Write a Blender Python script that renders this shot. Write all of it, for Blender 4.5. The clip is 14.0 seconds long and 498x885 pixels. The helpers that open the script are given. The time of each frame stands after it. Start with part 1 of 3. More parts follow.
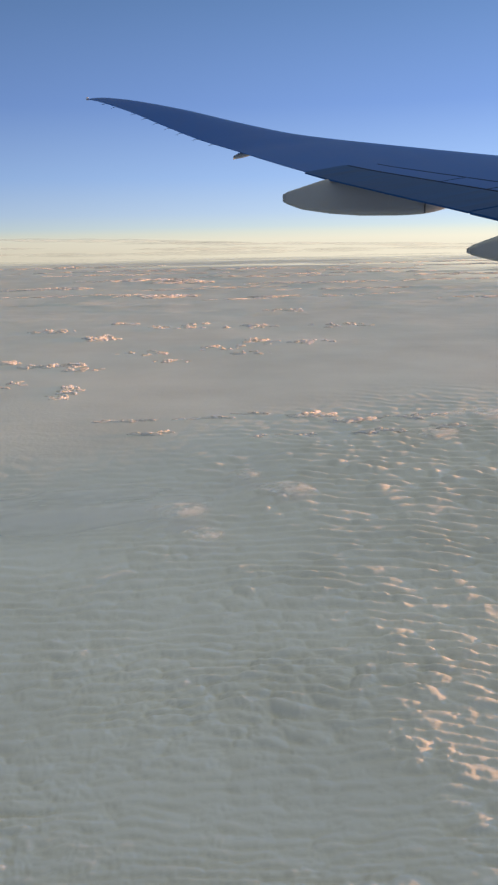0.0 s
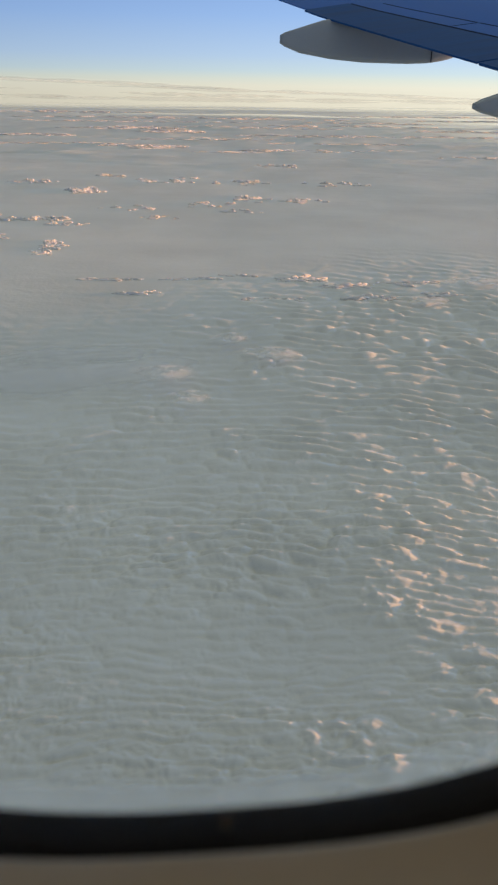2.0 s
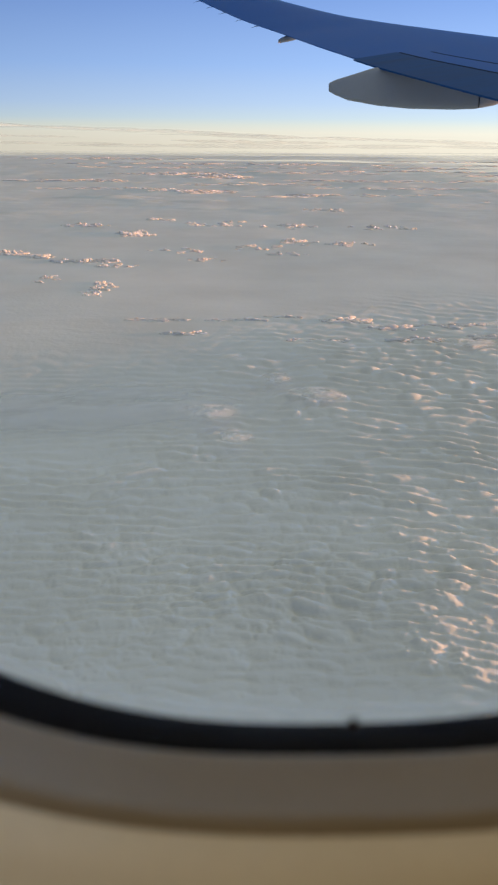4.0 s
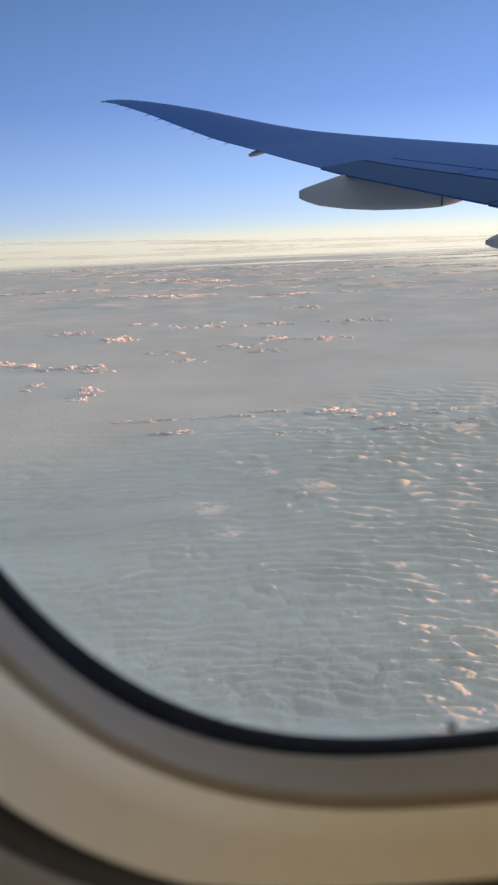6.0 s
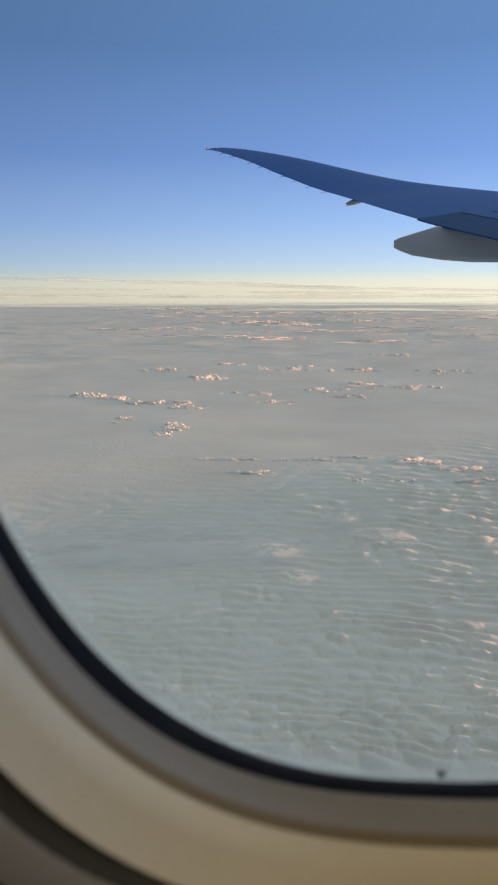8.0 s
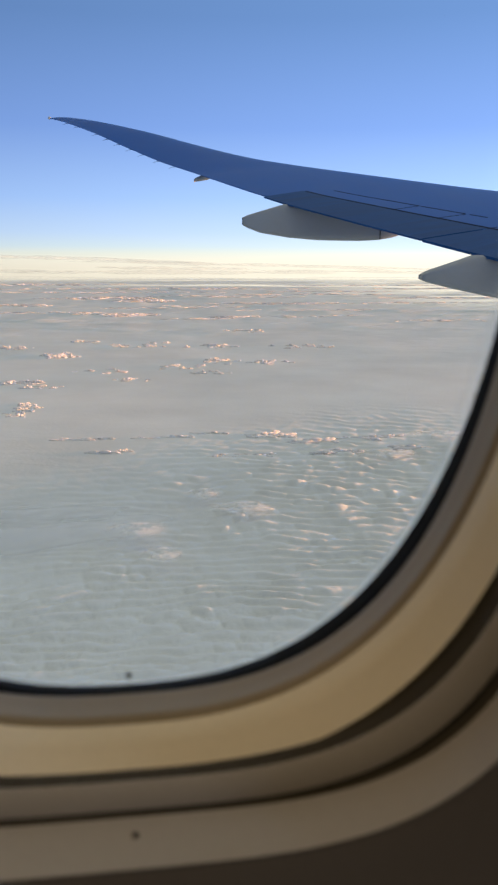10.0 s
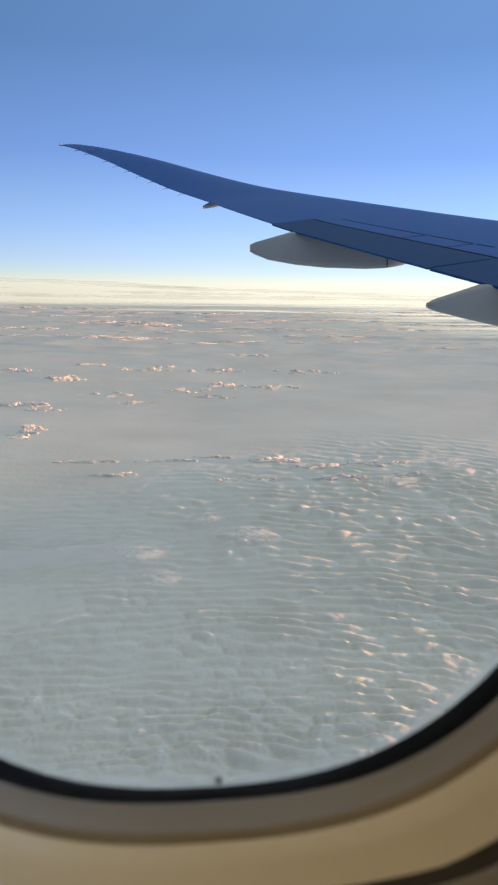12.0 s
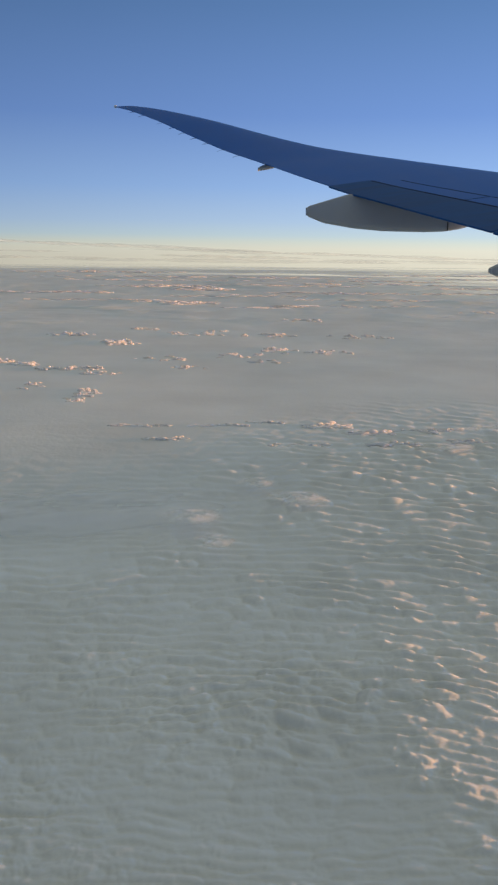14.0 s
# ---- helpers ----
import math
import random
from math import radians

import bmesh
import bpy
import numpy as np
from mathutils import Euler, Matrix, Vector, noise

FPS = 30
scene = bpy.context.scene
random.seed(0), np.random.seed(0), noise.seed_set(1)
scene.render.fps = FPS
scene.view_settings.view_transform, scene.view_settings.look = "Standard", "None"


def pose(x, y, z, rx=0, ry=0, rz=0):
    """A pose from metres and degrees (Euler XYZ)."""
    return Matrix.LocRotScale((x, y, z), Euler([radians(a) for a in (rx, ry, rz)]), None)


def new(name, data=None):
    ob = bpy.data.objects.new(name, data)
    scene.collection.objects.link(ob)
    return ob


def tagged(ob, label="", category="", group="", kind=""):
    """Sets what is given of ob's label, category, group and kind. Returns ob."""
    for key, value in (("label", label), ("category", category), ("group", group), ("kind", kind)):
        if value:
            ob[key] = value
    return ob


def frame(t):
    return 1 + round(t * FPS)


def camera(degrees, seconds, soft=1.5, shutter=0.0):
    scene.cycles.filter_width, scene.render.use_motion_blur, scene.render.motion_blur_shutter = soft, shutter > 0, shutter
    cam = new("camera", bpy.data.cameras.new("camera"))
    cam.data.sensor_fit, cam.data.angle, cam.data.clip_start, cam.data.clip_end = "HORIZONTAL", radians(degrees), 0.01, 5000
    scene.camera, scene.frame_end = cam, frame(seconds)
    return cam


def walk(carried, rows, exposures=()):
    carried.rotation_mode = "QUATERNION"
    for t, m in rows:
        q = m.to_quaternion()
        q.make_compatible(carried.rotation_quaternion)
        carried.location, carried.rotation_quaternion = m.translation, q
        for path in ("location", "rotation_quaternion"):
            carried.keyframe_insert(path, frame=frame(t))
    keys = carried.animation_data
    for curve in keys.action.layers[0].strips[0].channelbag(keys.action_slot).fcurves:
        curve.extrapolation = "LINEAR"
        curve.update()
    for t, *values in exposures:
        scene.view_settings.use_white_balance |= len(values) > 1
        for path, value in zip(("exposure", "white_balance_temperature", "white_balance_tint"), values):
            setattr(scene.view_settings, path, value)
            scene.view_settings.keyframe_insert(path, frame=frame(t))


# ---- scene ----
cam = camera(35.87, 14.0, 2.4)
PATH = [
    (0.0, pose(-0.0125, -0.0440, 1.0382, 74.712, 1.022, -4.394)),
    (0.5, pose(-0.0131, -0.0430, 1.0382, 73.591, 0.905, -4.314)),
    (1.0, pose(-0.0143, -0.0420, 1.0387, 72.690, 0.511, -4.208)),
    (1.5, pose(-0.0031, -0.0207, 1.0199, 68.544, 0.106, -4.725)),
    (2.0, pose(-0.0043, -0.0252, 1.0268, 64.639, -0.897, -4.811)),
    (2.5, pose(-0.0066, -0.0158, 1.0187, 63.050, -1.815, -4.090)),
    (3.0, pose(-0.0094, -0.0064, 1.0106, 62.943, -2.269, -1.062)),
    (5.3, pose(-0.0448, -0.1053, 1.0152, 74.381, 1.902, -3.270)),
    (5.5, pose(-0.0469, -0.1016, 1.0195, 74.360, 2.246, -3.287)),
    (6.0, pose(-0.0580, -0.1011, 1.0300, 74.612, 2.404, -3.316)),
    (6.5, pose(-0.0826, -0.0999, 1.0347, 75.082, 2.473, -0.282)),
    (7.0, pose(-0.0972, -0.1013, 1.0422, 76.139, 1.649, 6.429)),
    (7.5, pose(-0.0829, -0.1021, 1.0543, 77.568, 1.110, 7.070)),
    (8.0, pose(-0.0414, -0.1247, 1.0393, 77.894, 0.215, 3.451)),
    (8.5, pose(-0.0128, -0.1768, 1.0398, 75.879, -0.440, -0.871)),
    (9.0, pose(0.0124, -0.1915, 1.0371, 75.681, -1.130, -4.187)),
    (9.2, pose(0.0150, -0.1973, 1.0426, 75.651, -0.808, -4.898)),
    (11.3, pose(-0.0019, -0.1779, 1.0632, 77.477, -0.817, -9.030)),
    (11.5, pose(-0.0070, -0.1698, 1.0640, 77.559, -0.969, -8.530)),
    (12.0, pose(-0.0181, -0.1588, 1.0678, 77.998, -0.901, -6.766)),
    (12.5, pose(-0.0303, -0.1268, 1.0634, 78.076, -0.978, -4.918)),
    (13.0, pose(-0.0420, -0.1159, 1.0798, 77.841, -0.585, -3.928)),
    (13.5, pose(-0.0520, -0.0850, 1.0855, 77.226, -0.538, -3.074)),
    (14.0, pose(-0.0186, -0.0460, 1.0902, 75.347, -0.694, -2.829)),
]
EXPOSURES = [(0.0, 0.22, 7100, 12), (0.4, -0.08, 7050, 10), (0.9, -0.13, 7000, 10), (1.6, 0.07, 6950, 10), (2.5, 0.17, 6850, 10), (3.2, 0.17, 6750, 10), (5.3, 0.52, 6900, 18), (6.0, 0.36, 6800, 14), (7.0, 0.42, 6650, 10), (8.0, 0.27, 6950, 10),
             (8.5, 0.42, 7150, 12), (9.2, 0.52, 7050, 14), (11.5, 0.52, 6850, 10), (12.5, 0.38, 6750, 10), (13.2, 0.11, 6700, 10), (14.0, 0.02, 6800, 10)]
walk(cam, PATH, EXPOSURES)
cam.data.dof.use_dof, cam.data.dof.focus_distance, cam.data.dof.aperture_fstop = True, 60.0, 20.0

# ---- world and sun ----
SUN_EL, SUN_AZ = radians(2.5), radians(87.0)
SUN = Vector((math.cos(SUN_EL) * math.sin(SUN_AZ), math.cos(SUN_EL) * math.cos(SUN_AZ), math.sin(SUN_EL)))
world = bpy.data.worlds.new("sky")
scene.world = world
world.use_nodes = True
wn = world.node_tree
sky = wn.nodes.new("ShaderNodeTexSky")
sky.sky_type, sky.sun_disc = "NISHITA", False
sky.sun_elevation, sky.sun_rotation = SUN_EL, SUN_AZ
sky.altitude, sky.air_density, sky.dust_density, sky.ozone_density = 9000.0, 1.0, 0.6, 2.0
# colour by height over the horizon: clear low down, unseen pale zenith added as fill
way = wn.nodes.new("ShaderNodeTexCoord")
split = wn.nodes.new("ShaderNodeSeparateXYZ")
ramp = wn.nodes.new("ShaderNodeValToRGB")
ramp.color_ramp.interpolation = "LINEAR"
SKY = ((0.0, (0.56, 0.53, 0.44)), (0.012, (0.575, 0.56, 0.475)), (0.020, (0.50, 0.54, 0.50)), (0.027, (0.415, 0.51, 0.565)), (0.044, (0.335, 0.455, 0.63)), (0.085, (0.23, 0.37, 0.645)), (0.165, (0.128, 0.238, 0.525)),
       (0.28, (0.081, 0.170, 0.37)), (0.36, (0.079, 0.168, 0.35)), (0.50, (0.29, 0.33, 0.34)), (1.0, (0.44, 0.435, 0.36)))
while len(ramp.color_ramp.elements) < len(SKY):
    ramp.color_ramp.elements.new(0.5)
for el, (h, c) in zip(ramp.color_ramp.elements, SKY):
    el.position, el.color = h, (*c, 1)
# the sky is brighter on the side of the low sun
toward = wn.nodes.new("ShaderNodeVectorMath")
toward.operation = "DOT_PRODUCT"
toward.inputs[1].default_value = (math.sin(radians(68)), math.cos(radians(68)), 0.0)
gain = wn.nodes.new("ShaderNodeMapRange")
gain.inputs["From Min"].default_value, gain.inputs["From Max"].default_value = -0.2, 1.0
gain.inputs["To Min"].default_value, gain.inputs["To Max"].default_value = 0.80, 1.78
glow = wn.nodes.new("ShaderNodeMapRange")
glow.interpolation_type = "SMOOTHSTEP"
glow.inputs["From Min"].default_value, glow.inputs["From Max"].default_value = 0.70, 1.02
glow.inputs["To Min"].default_value, glow.inputs["To Max"].default_value = 0.0, 5.0
total = wn.nodes.new("ShaderNodeMath")
# and an unseen paler sky added behind, to fill faces turned towards the cabin
behind = wn.nodes.new("ShaderNodeVectorMath")
behind.operation = "DOT_PRODUCT"
behind.inputs[1].default_value = (0.2, -0.98, 0.0)
back = wn.nodes.new("ShaderNodeMapRange")
back.interpolation_type = "SMOOTHSTEP"
back.inputs["From Min"].default_value, back.inputs["From Max"].default_value = 0.0, 1.0
back.inputs["To Min"].default_value, back.inputs["To Max"].default_value = 0.0, 0.15
wn.links.new(way.outputs["Generated"], behind.inputs[0])
wn.links.new(behind.outputs["Value"], back.inputs["Value"])
paler = wn.nodes.new("ShaderNodeMath")
wn.links.new(back.outputs["Result"], paler.inputs[1])
wn.links.new(toward.outputs["Value"], glow.inputs["Value"])
wn.links.new(gain.outputs["Result"], paler.inputs[0])
wn.links.new(paler.outputs["Value"], total.inputs[0])
wn.links.new(glow.outputs["Result"], total.inputs[1])
lit = wn.nodes.new("ShaderNodeVectorMath")
lit.operation = "SCALE"
wn.links.new(way.outputs["Generated"], toward.inputs[0])
wn.links.new(toward.outputs["Value"], gain.inputs["Value"])
wn.links.new(ramp.outputs["Color"], lit.inputs[0])
wn.links.new(total.outputs["Value"], lit.inputs["Scale"])
both = wn.nodes.new("ShaderNodeMix")
both.data_type, both.blend_type = "RGBA", "MIX"
both.inputs["Factor"].default_value = 0.85
dim = wn.nodes.new("ShaderNodeVectorMath")
dim.operation = "SCALE"
dim.inputs["Scale"].default_value = 0.15
wn.links.new(way.outputs["Generated"], split.inputs["Vector"])
low = wn.nodes.new("ShaderNodeMath")
low.inputs[1].default_value = 0.02
wn.links.new(split.outputs["Z"], low.inputs[0])
wn.links.new(low.outputs["Value"], ramp.inputs["Fac"])
wn.links.new(sky.outputs["Color"], dim.inputs[0])
wn.links.new(dim.outputs["Vector"], both.inputs["A"])
wn.links.new(lit.outputs["Vector"], both.inputs["B"])
wn.links.new(both.outputs["Result"], wn.nodes["Background"].inputs["Color"])
wn.nodes["Background"].inputs["Strength"].default_value = 1.0
sun = new("sun", bpy.data.lights.new("sun", "SUN"))
sun.data.energy, sun.data.angle, sun.data.color = 6.5, radians(2), (1.0, 0.45, 0.17)
sun.matrix_world = Matrix.Translation((40, 10, 30)) @ (-SUN).to_track_quat("-Z", "Y").to_matrix().to_4x4()


# ---- materials ----
def material(name, colour, rough=0.6, metal=0.0, spread=0.08, scale=8.0, grain=120.0, bump=0.0, spec=0.5, stretch=(1, 1, 1)):
    """A painted or moulded surface with stains at one scale, grain at another and fine relief."""
    mat = bpy.data.materials.new(name)
    mat.use_nodes = True
    nt = mat.node_tree
    bsdf = nt.nodes["Principled BSDF"]
    bsdf.inputs["Metallic"].default_value = metal
    bsdf.inputs["Specular IOR Level"].default_value = spec
    co = nt.nodes.new("ShaderNodeTexCoord")
    mp = nt.nodes.new("ShaderNodeMapping")
    mp.inputs["Scale"].default_value = stretch
    nt.links.new(co.outputs["Object"], mp.inputs["Vector"])
    big, fine = nt.nodes.new("ShaderNodeTexNoise"), nt.nodes.new("ShaderNodeTexNoise")
    big.inputs["Scale"].default_value, big.inputs["Detail"].default_value = scale, 4.0
    fine.inputs["Scale"].default_value, fine.inputs["Detail"].default_value = grain, 3.0
    for n in (big, fine):
        nt.links.new(mp.outputs["Vector"], n.inputs["Vector"])
    mix = nt.nodes.new("ShaderNodeMix")
    mix.data_type = "FLOAT"
    mix.inputs["Factor"].default_value = 0.35
    nt.links.new(big.outputs["Fac"], mix.inputs["A"])
    nt.links.new(fine.outputs["Fac"], mix.inputs["B"])
    ramp = nt.nodes.new("ShaderNodeValToRGB")
    ramp.color_ramp.elements[0].position, ramp.color_ramp.elements[1].position = 0.3, 0.7
    ramp.color_ramp.elements[0].color = (*[c * (1 - spread) for c in colour], 1)
    ramp.color_ramp.elements[1].color = (*[min(1, c * (1 + spread)) for c in colour], 1)
    nt.links.new(mix.outputs["Result"], ramp.inputs["Fac"])
    nt.links.new(ramp.outputs["Color"], bsdf.inputs["Base Color"])
    rr = nt.nodes.new("ShaderNodeMapRange")
    rr.inputs["To Min"].default_value, rr.inputs["To Max"].default_value = rough * 0.85, min(1, rough * 1.15)
    nt.links.new(big.outputs["Fac"], rr.inputs["Value"])
    nt.links.new(rr.outputs["Result"], bsdf.inputs["Roughness"])
    if bump:
        bp = nt.nodes.new("ShaderNodeBump")
        bp.inputs["Strength"].default_value, bp.inputs["Distance"].default_value = 0.5, bump
        nt.links.new(fine.outputs["Fac"], bp.inputs["Height"])
        nt.links.new(bp.outputs["Normal"], bsdf.inputs["Normal"])
    return mat


def cloud_material(name, colour, through_light=0.25, scale=0.15, bump=1.2, clear=0.0):
    """White vapour: dull, a little light passes through, with soft fine relief."""
    mat = bpy.data.materials.new(name)
    mat.use_nodes = True
    nt = mat.node_tree
    nt.nodes.remove(nt.nodes["Principled BSDF"])
    co = nt.nodes.new("ShaderNodeNewGeometry")
    no, big = nt.nodes.new("ShaderNodeTexNoise"), nt.nodes.new("ShaderNodeTexNoise")
    no.inputs["Scale"].default_value, no.inputs["Detail"].default_value = scale, 5.0
    big.inputs["Scale"].default_value, big.inputs["Detail"].default_value = 0.012, 3.0
    bp = nt.nodes.new("ShaderNodeBump")
    bp.inputs["Strength"].default_value, bp.inputs["Distance"].default_value = 0.6, bump
    ramp = nt.nodes.new("ShaderNodeValToRGB")
    ramp.color_ramp.elements[0].position, ramp.color_ramp.elements[1].position = 0.3, 0.7
    ramp.color_ramp.elements[0].color = (*[c * 0.9 for c in colour], 1)
    ramp.color_ramp.elements[1].color = (*colour, 1)
    dif, tra, mix = nt.nodes.new("ShaderNodeBsdfDiffuse"), nt.nodes.new("ShaderNodeBsdfTranslucent"), nt.nodes.new("ShaderNodeMixShader")
    mix.inputs["Fac"].default_value = through_light
    for n in (no, big):
        nt.links.new(co.outputs["Position"], n.inputs["Vector"])
    if bump:
        nt.links.new(no.outputs["Fac"], bp.inputs["Height"])
    nt.links.new(big.outputs["Fac"], ramp.inputs["Fac"])
    for n in (dif, tra):
        nt.links.new(ramp.outputs["Color"], n.inputs["Color"])
        if bump:
            nt.links.new(bp.outputs["Normal"], n.inputs["Normal"])
    nt.links.new(dif.outputs["BSDF"], mix.inputs[1])
    nt.links.new(tra.outputs["BSDF"], mix.inputs[2])
    last = mix
    if clear:
        last, thin = nt.nodes.new("ShaderNodeMixShader"), nt.nodes.new("ShaderNodeBsdfTransparent")
        last.inputs["Fac"].default_value = clear
        nt.links.new(mix.outputs["Shader"], last.inputs[1])
        nt.links.new(thin.outputs["BSDF"], last.inputs[2])
    nt.links.new(last.outputs["Shader"], nt.nodes["Material Output"].inputs["Surface"])
    return mat


def deck_material(name, colour):
    """The top of a stratus layer: dull with a soft sheen at low angles; far out long see-through streaks let the sky
    stand in for haze and lit cloud.
    """
    mat = bpy.data.materials.new(name)
    mat.use_nodes = True
    nt = mat.node_tree
    bsdf = nt.nodes["Principled BSDF"]
    bsdf.inputs["Roughness"].default_value, bsdf.inputs["Specular IOR Level"].default_value = 0.6, 0.05

    def node(kind, **values):
        n = nt.nodes.new(kind)
        for k, v in values.items():
            n.inputs[k.replace("_", " ")].default_value = v
        return n

    def calc(op, a, b):
        n = nt.nodes.new("ShaderNodeMath")
        n.operation = op
        for k, v in enumerate((a, b)):
            if isinstance(v, (int, float)):
                n.inputs[k].default_value = v
            else:
                nt.links.new(v, n.inputs[k])
        return n.outputs["Value"]

    def ramp_of(value, a, b, c, d):
        n = node("ShaderNodeMapRange", From_Min=a, From_Max=b, To_Min=c, To_Max=d)
        n.interpolation_type = "SMOOTHSTEP"
        nt.links.new(value, n.inputs["Value"])
        return n.outputs["Result"]

    co, sp = nt.nodes.new("ShaderNodeNewGeometry"), nt.nodes.new("ShaderNodeSeparateXYZ")
    nt.links.new(co.outputs["Position"], sp.inputs["Vector"])
    big, fine = node("ShaderNodeTexNoise", Scale=0.012, Detail=4.0), node("ShaderNodeTexNoise", Scale=0.35, Detail=5.0)
    mp, long = node("ShaderNodeMapping", Scale=(0.0012, 0.010, 0.0)), node("ShaderNodeTexNoise", Scale=1.0, Detail=5.0)
    for n in (big, fine, mp):
        nt.links.new(co.outputs["Position"], n.inputs["Vector"])
    nt.links.new(mp.outputs["Vector"], long.inputs["Vector"])
    tone = nt.nodes.new("ShaderNodeValToRGB")
    tone.color_ramp.elements[0].position, tone.color_ramp.elements[1].position = 0.3, 0.7
    tone.color_ramp.elements[0].color = (*[c * 0.86 for c in colour], 1)
    tone.color_ramp.elements[1].color = (*colour, 1)
    nt.links.new(big.outputs["Fac"], tone.inputs["Fac"])
    nt.links.new(tone.outputs["Color"], bsdf.inputs["Base Color"])
    relief = node("ShaderNodeBump", Strength=0.35, Distance=0.5)
    nt.links.new(fine.outputs["Fac"], relief.inputs["Height"])
    nt.links.new(relief.outputs["Normal"], bsdf.inputs["Normal"])
    far = calc("SQRT", calc("ADD", calc("MULTIPLY", sp.outputs["X"], sp.outputs["X"]), calc("MULTIPLY", sp.outputs["Y"], sp.outputs["Y"])), 0.0)
    # transparency that imitates horizon haze, a cream streak and the bright right side
    torn = ramp_of(calc("ADD", calc("MULTIPLY", long.outputs["Fac"], 0.9), calc("DIVIDE", calc("SUBTRACT", far, 3550.0), 2400.0)), 0.35, 0.85, 0.0, 1.0)
    off = calc("DIVIDE", calc("SUBTRACT", calc("ADD", far, calc("MULTIPLY", long.outputs["Fac"], 420.0)), 3450.0), 130.0)
    sky_streak = calc("MULTIPLY", ramp_of(calc("MULTIPLY", off, off), 0.0, 1.0, 1.0, 0.0), ramp_of(sp.outputs["X"], -700.0, 400.0, 0.0, 0.75))
    ahead = calc("MULTIPLY", calc("MULTIPLY", ramp_of(sp.outputs["X"], 250.0, 1300.0, 0.0, 0.85), ramp_of(far, 1500.0, 2600.0, 0.0, 1.0)), ramp_of(long.outputs["Fac"], 0.36, 0.58, 0.0, 1.0))
    thin, last = nt.nodes.new("ShaderNodeBsdfTransparent"), nt.nodes.new("ShaderNodeMixShader")
    nt.links.new(calc("MAXIMUM", calc("MAXIMUM", torn, sky_streak), ahead), last.inputs["Fac"])
    nt.links.new(bsdf.outputs["BSDF"], last.inputs[1])
    nt.links.new(thin.outputs["BSDF"], last.inputs[2])
    nt.links.new(last.outputs["Shader"], nt.nodes["Material Output"].inputs["Surface"])
    return mat


def pane_material(name):
    """Clear acrylic: straight through, with a weak Fresnel reflection."""
    mat = bpy.data.materials.new(name)
    mat.use_nodes = True
    nt = mat.node_tree
    nt.nodes.remove(nt.nodes["Principled BSDF"])
    lw, pw, tr, gl, mx = (nt.nodes.new(k) for k in ("ShaderNodeLayerWeight", "ShaderNodeMath", "ShaderNodeBsdfTransparent", "ShaderNodeBsdfGlossy", "ShaderNodeMixShader"))
    pw.operation = "POWER"
    pw.inputs[1].default_value = 5.0
    gl.inputs["Roughness"].default_value = 0.02
    gl.inputs["Color"].default_value = (0.5, 0.5, 0.5, 1)
    nt.links.new(lw.outputs["Facing"], pw.inputs[0])
    nt.links.new(pw.outputs["Value"], mx.inputs["Fac"])
    nt.links.new(tr.outputs["BSDF"], mx.inputs[1])
    nt.links.new(gl.outputs["BSDF"], mx.inputs[2])
    nt.links.new(mx.outputs["Shader"], nt.nodes["Material Output"].inputs["Surface"])
    return mat


# deep blue bases stand in for shade and sky reflected on grey paint
M_WING = material("wing_sky_tint", (0.012, 0.105, 0.40), 0.4, spec=0.04, spread=0.07, scale=0.5, grain=9.0, stretch=(3, 1, 1))
M_FLAP = material("flap_sky_tint", (0.014, 0.070, 0.215), 0.5, spec=0.04, spread=0.2, scale=0.8, grain=6.0, stretch=(0.6, 5, 1))
M_FAIR = material("fairing_paint", (0.285, 0.32, 0.36), 0.5, spread=0.04, scale=1.2, grain=20.0)
M_GAP = material("dark_gap", (0.005, 0.012, 0.03), 0.8, spec=0.1)
M_SKIN = material("fuselage_paint", (0.7, 0.7, 0.7), 0.35, spread=0.03, scale=0.6)
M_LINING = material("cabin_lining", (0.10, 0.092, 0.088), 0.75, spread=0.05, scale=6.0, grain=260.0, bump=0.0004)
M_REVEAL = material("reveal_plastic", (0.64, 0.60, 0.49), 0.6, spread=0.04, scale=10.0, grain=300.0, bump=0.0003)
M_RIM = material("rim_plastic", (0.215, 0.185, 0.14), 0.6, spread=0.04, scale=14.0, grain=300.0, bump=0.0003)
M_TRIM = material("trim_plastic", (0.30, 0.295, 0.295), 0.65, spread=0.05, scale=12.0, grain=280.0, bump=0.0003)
M_SEAL = material("black_rubber", (0.007, 0.008, 0.010), 0.7, spec=0.06, spread=0.2, scale=30.0, grain=300.0, bump=0.0004)
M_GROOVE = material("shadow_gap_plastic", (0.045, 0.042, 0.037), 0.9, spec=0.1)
M_FLOOR = material("cabin_carpet", (0.08, 0.09, 0.12), 0.95, spread=0.2, scale=20.0, grain=400.0, bump=0.002)
M_DECK = deck_material("stratus", (0.675, 0.71, 0.69))
M_PUFF = cloud_material("cumulus", (0.95, 0.94, 0.92), 0.0, bump=0.0, clear=0.35)
M_GLASS = pane_material("acrylic")


# ---- helpers of this scene ----
def mesh_of(name, verts, faces, mat, smooth=True):
    me = bpy.data.meshes.new(name)
    me.from_pydata([tuple(v) for v in verts], [], faces)
    me.validate()
    me.update()
    if smooth:
        me.polygons.foreach_set("use_smooth", [True] * len(me.polygons))
    me.materials.append(mat)
    return me


def part(name, me, parent=None, label="", m=None):
    ob = new(name, me)
    ob.parent = parent
    if m is not None:
        ob.matrix_local = m
    return tagged(ob, label) if label else ob


def grid_faces(rows, cols, closed=False, flip=False):
    out = []
    for i in range(rows - 1):
        for j in range(cols if closed else cols - 1):
            k = (j + 1) % cols
            q = (i * cols + j, i * cols + k, (i + 1) * cols + k, (i + 1) * cols + j)
            out.append(q[::-1] if flip else q)
    return out


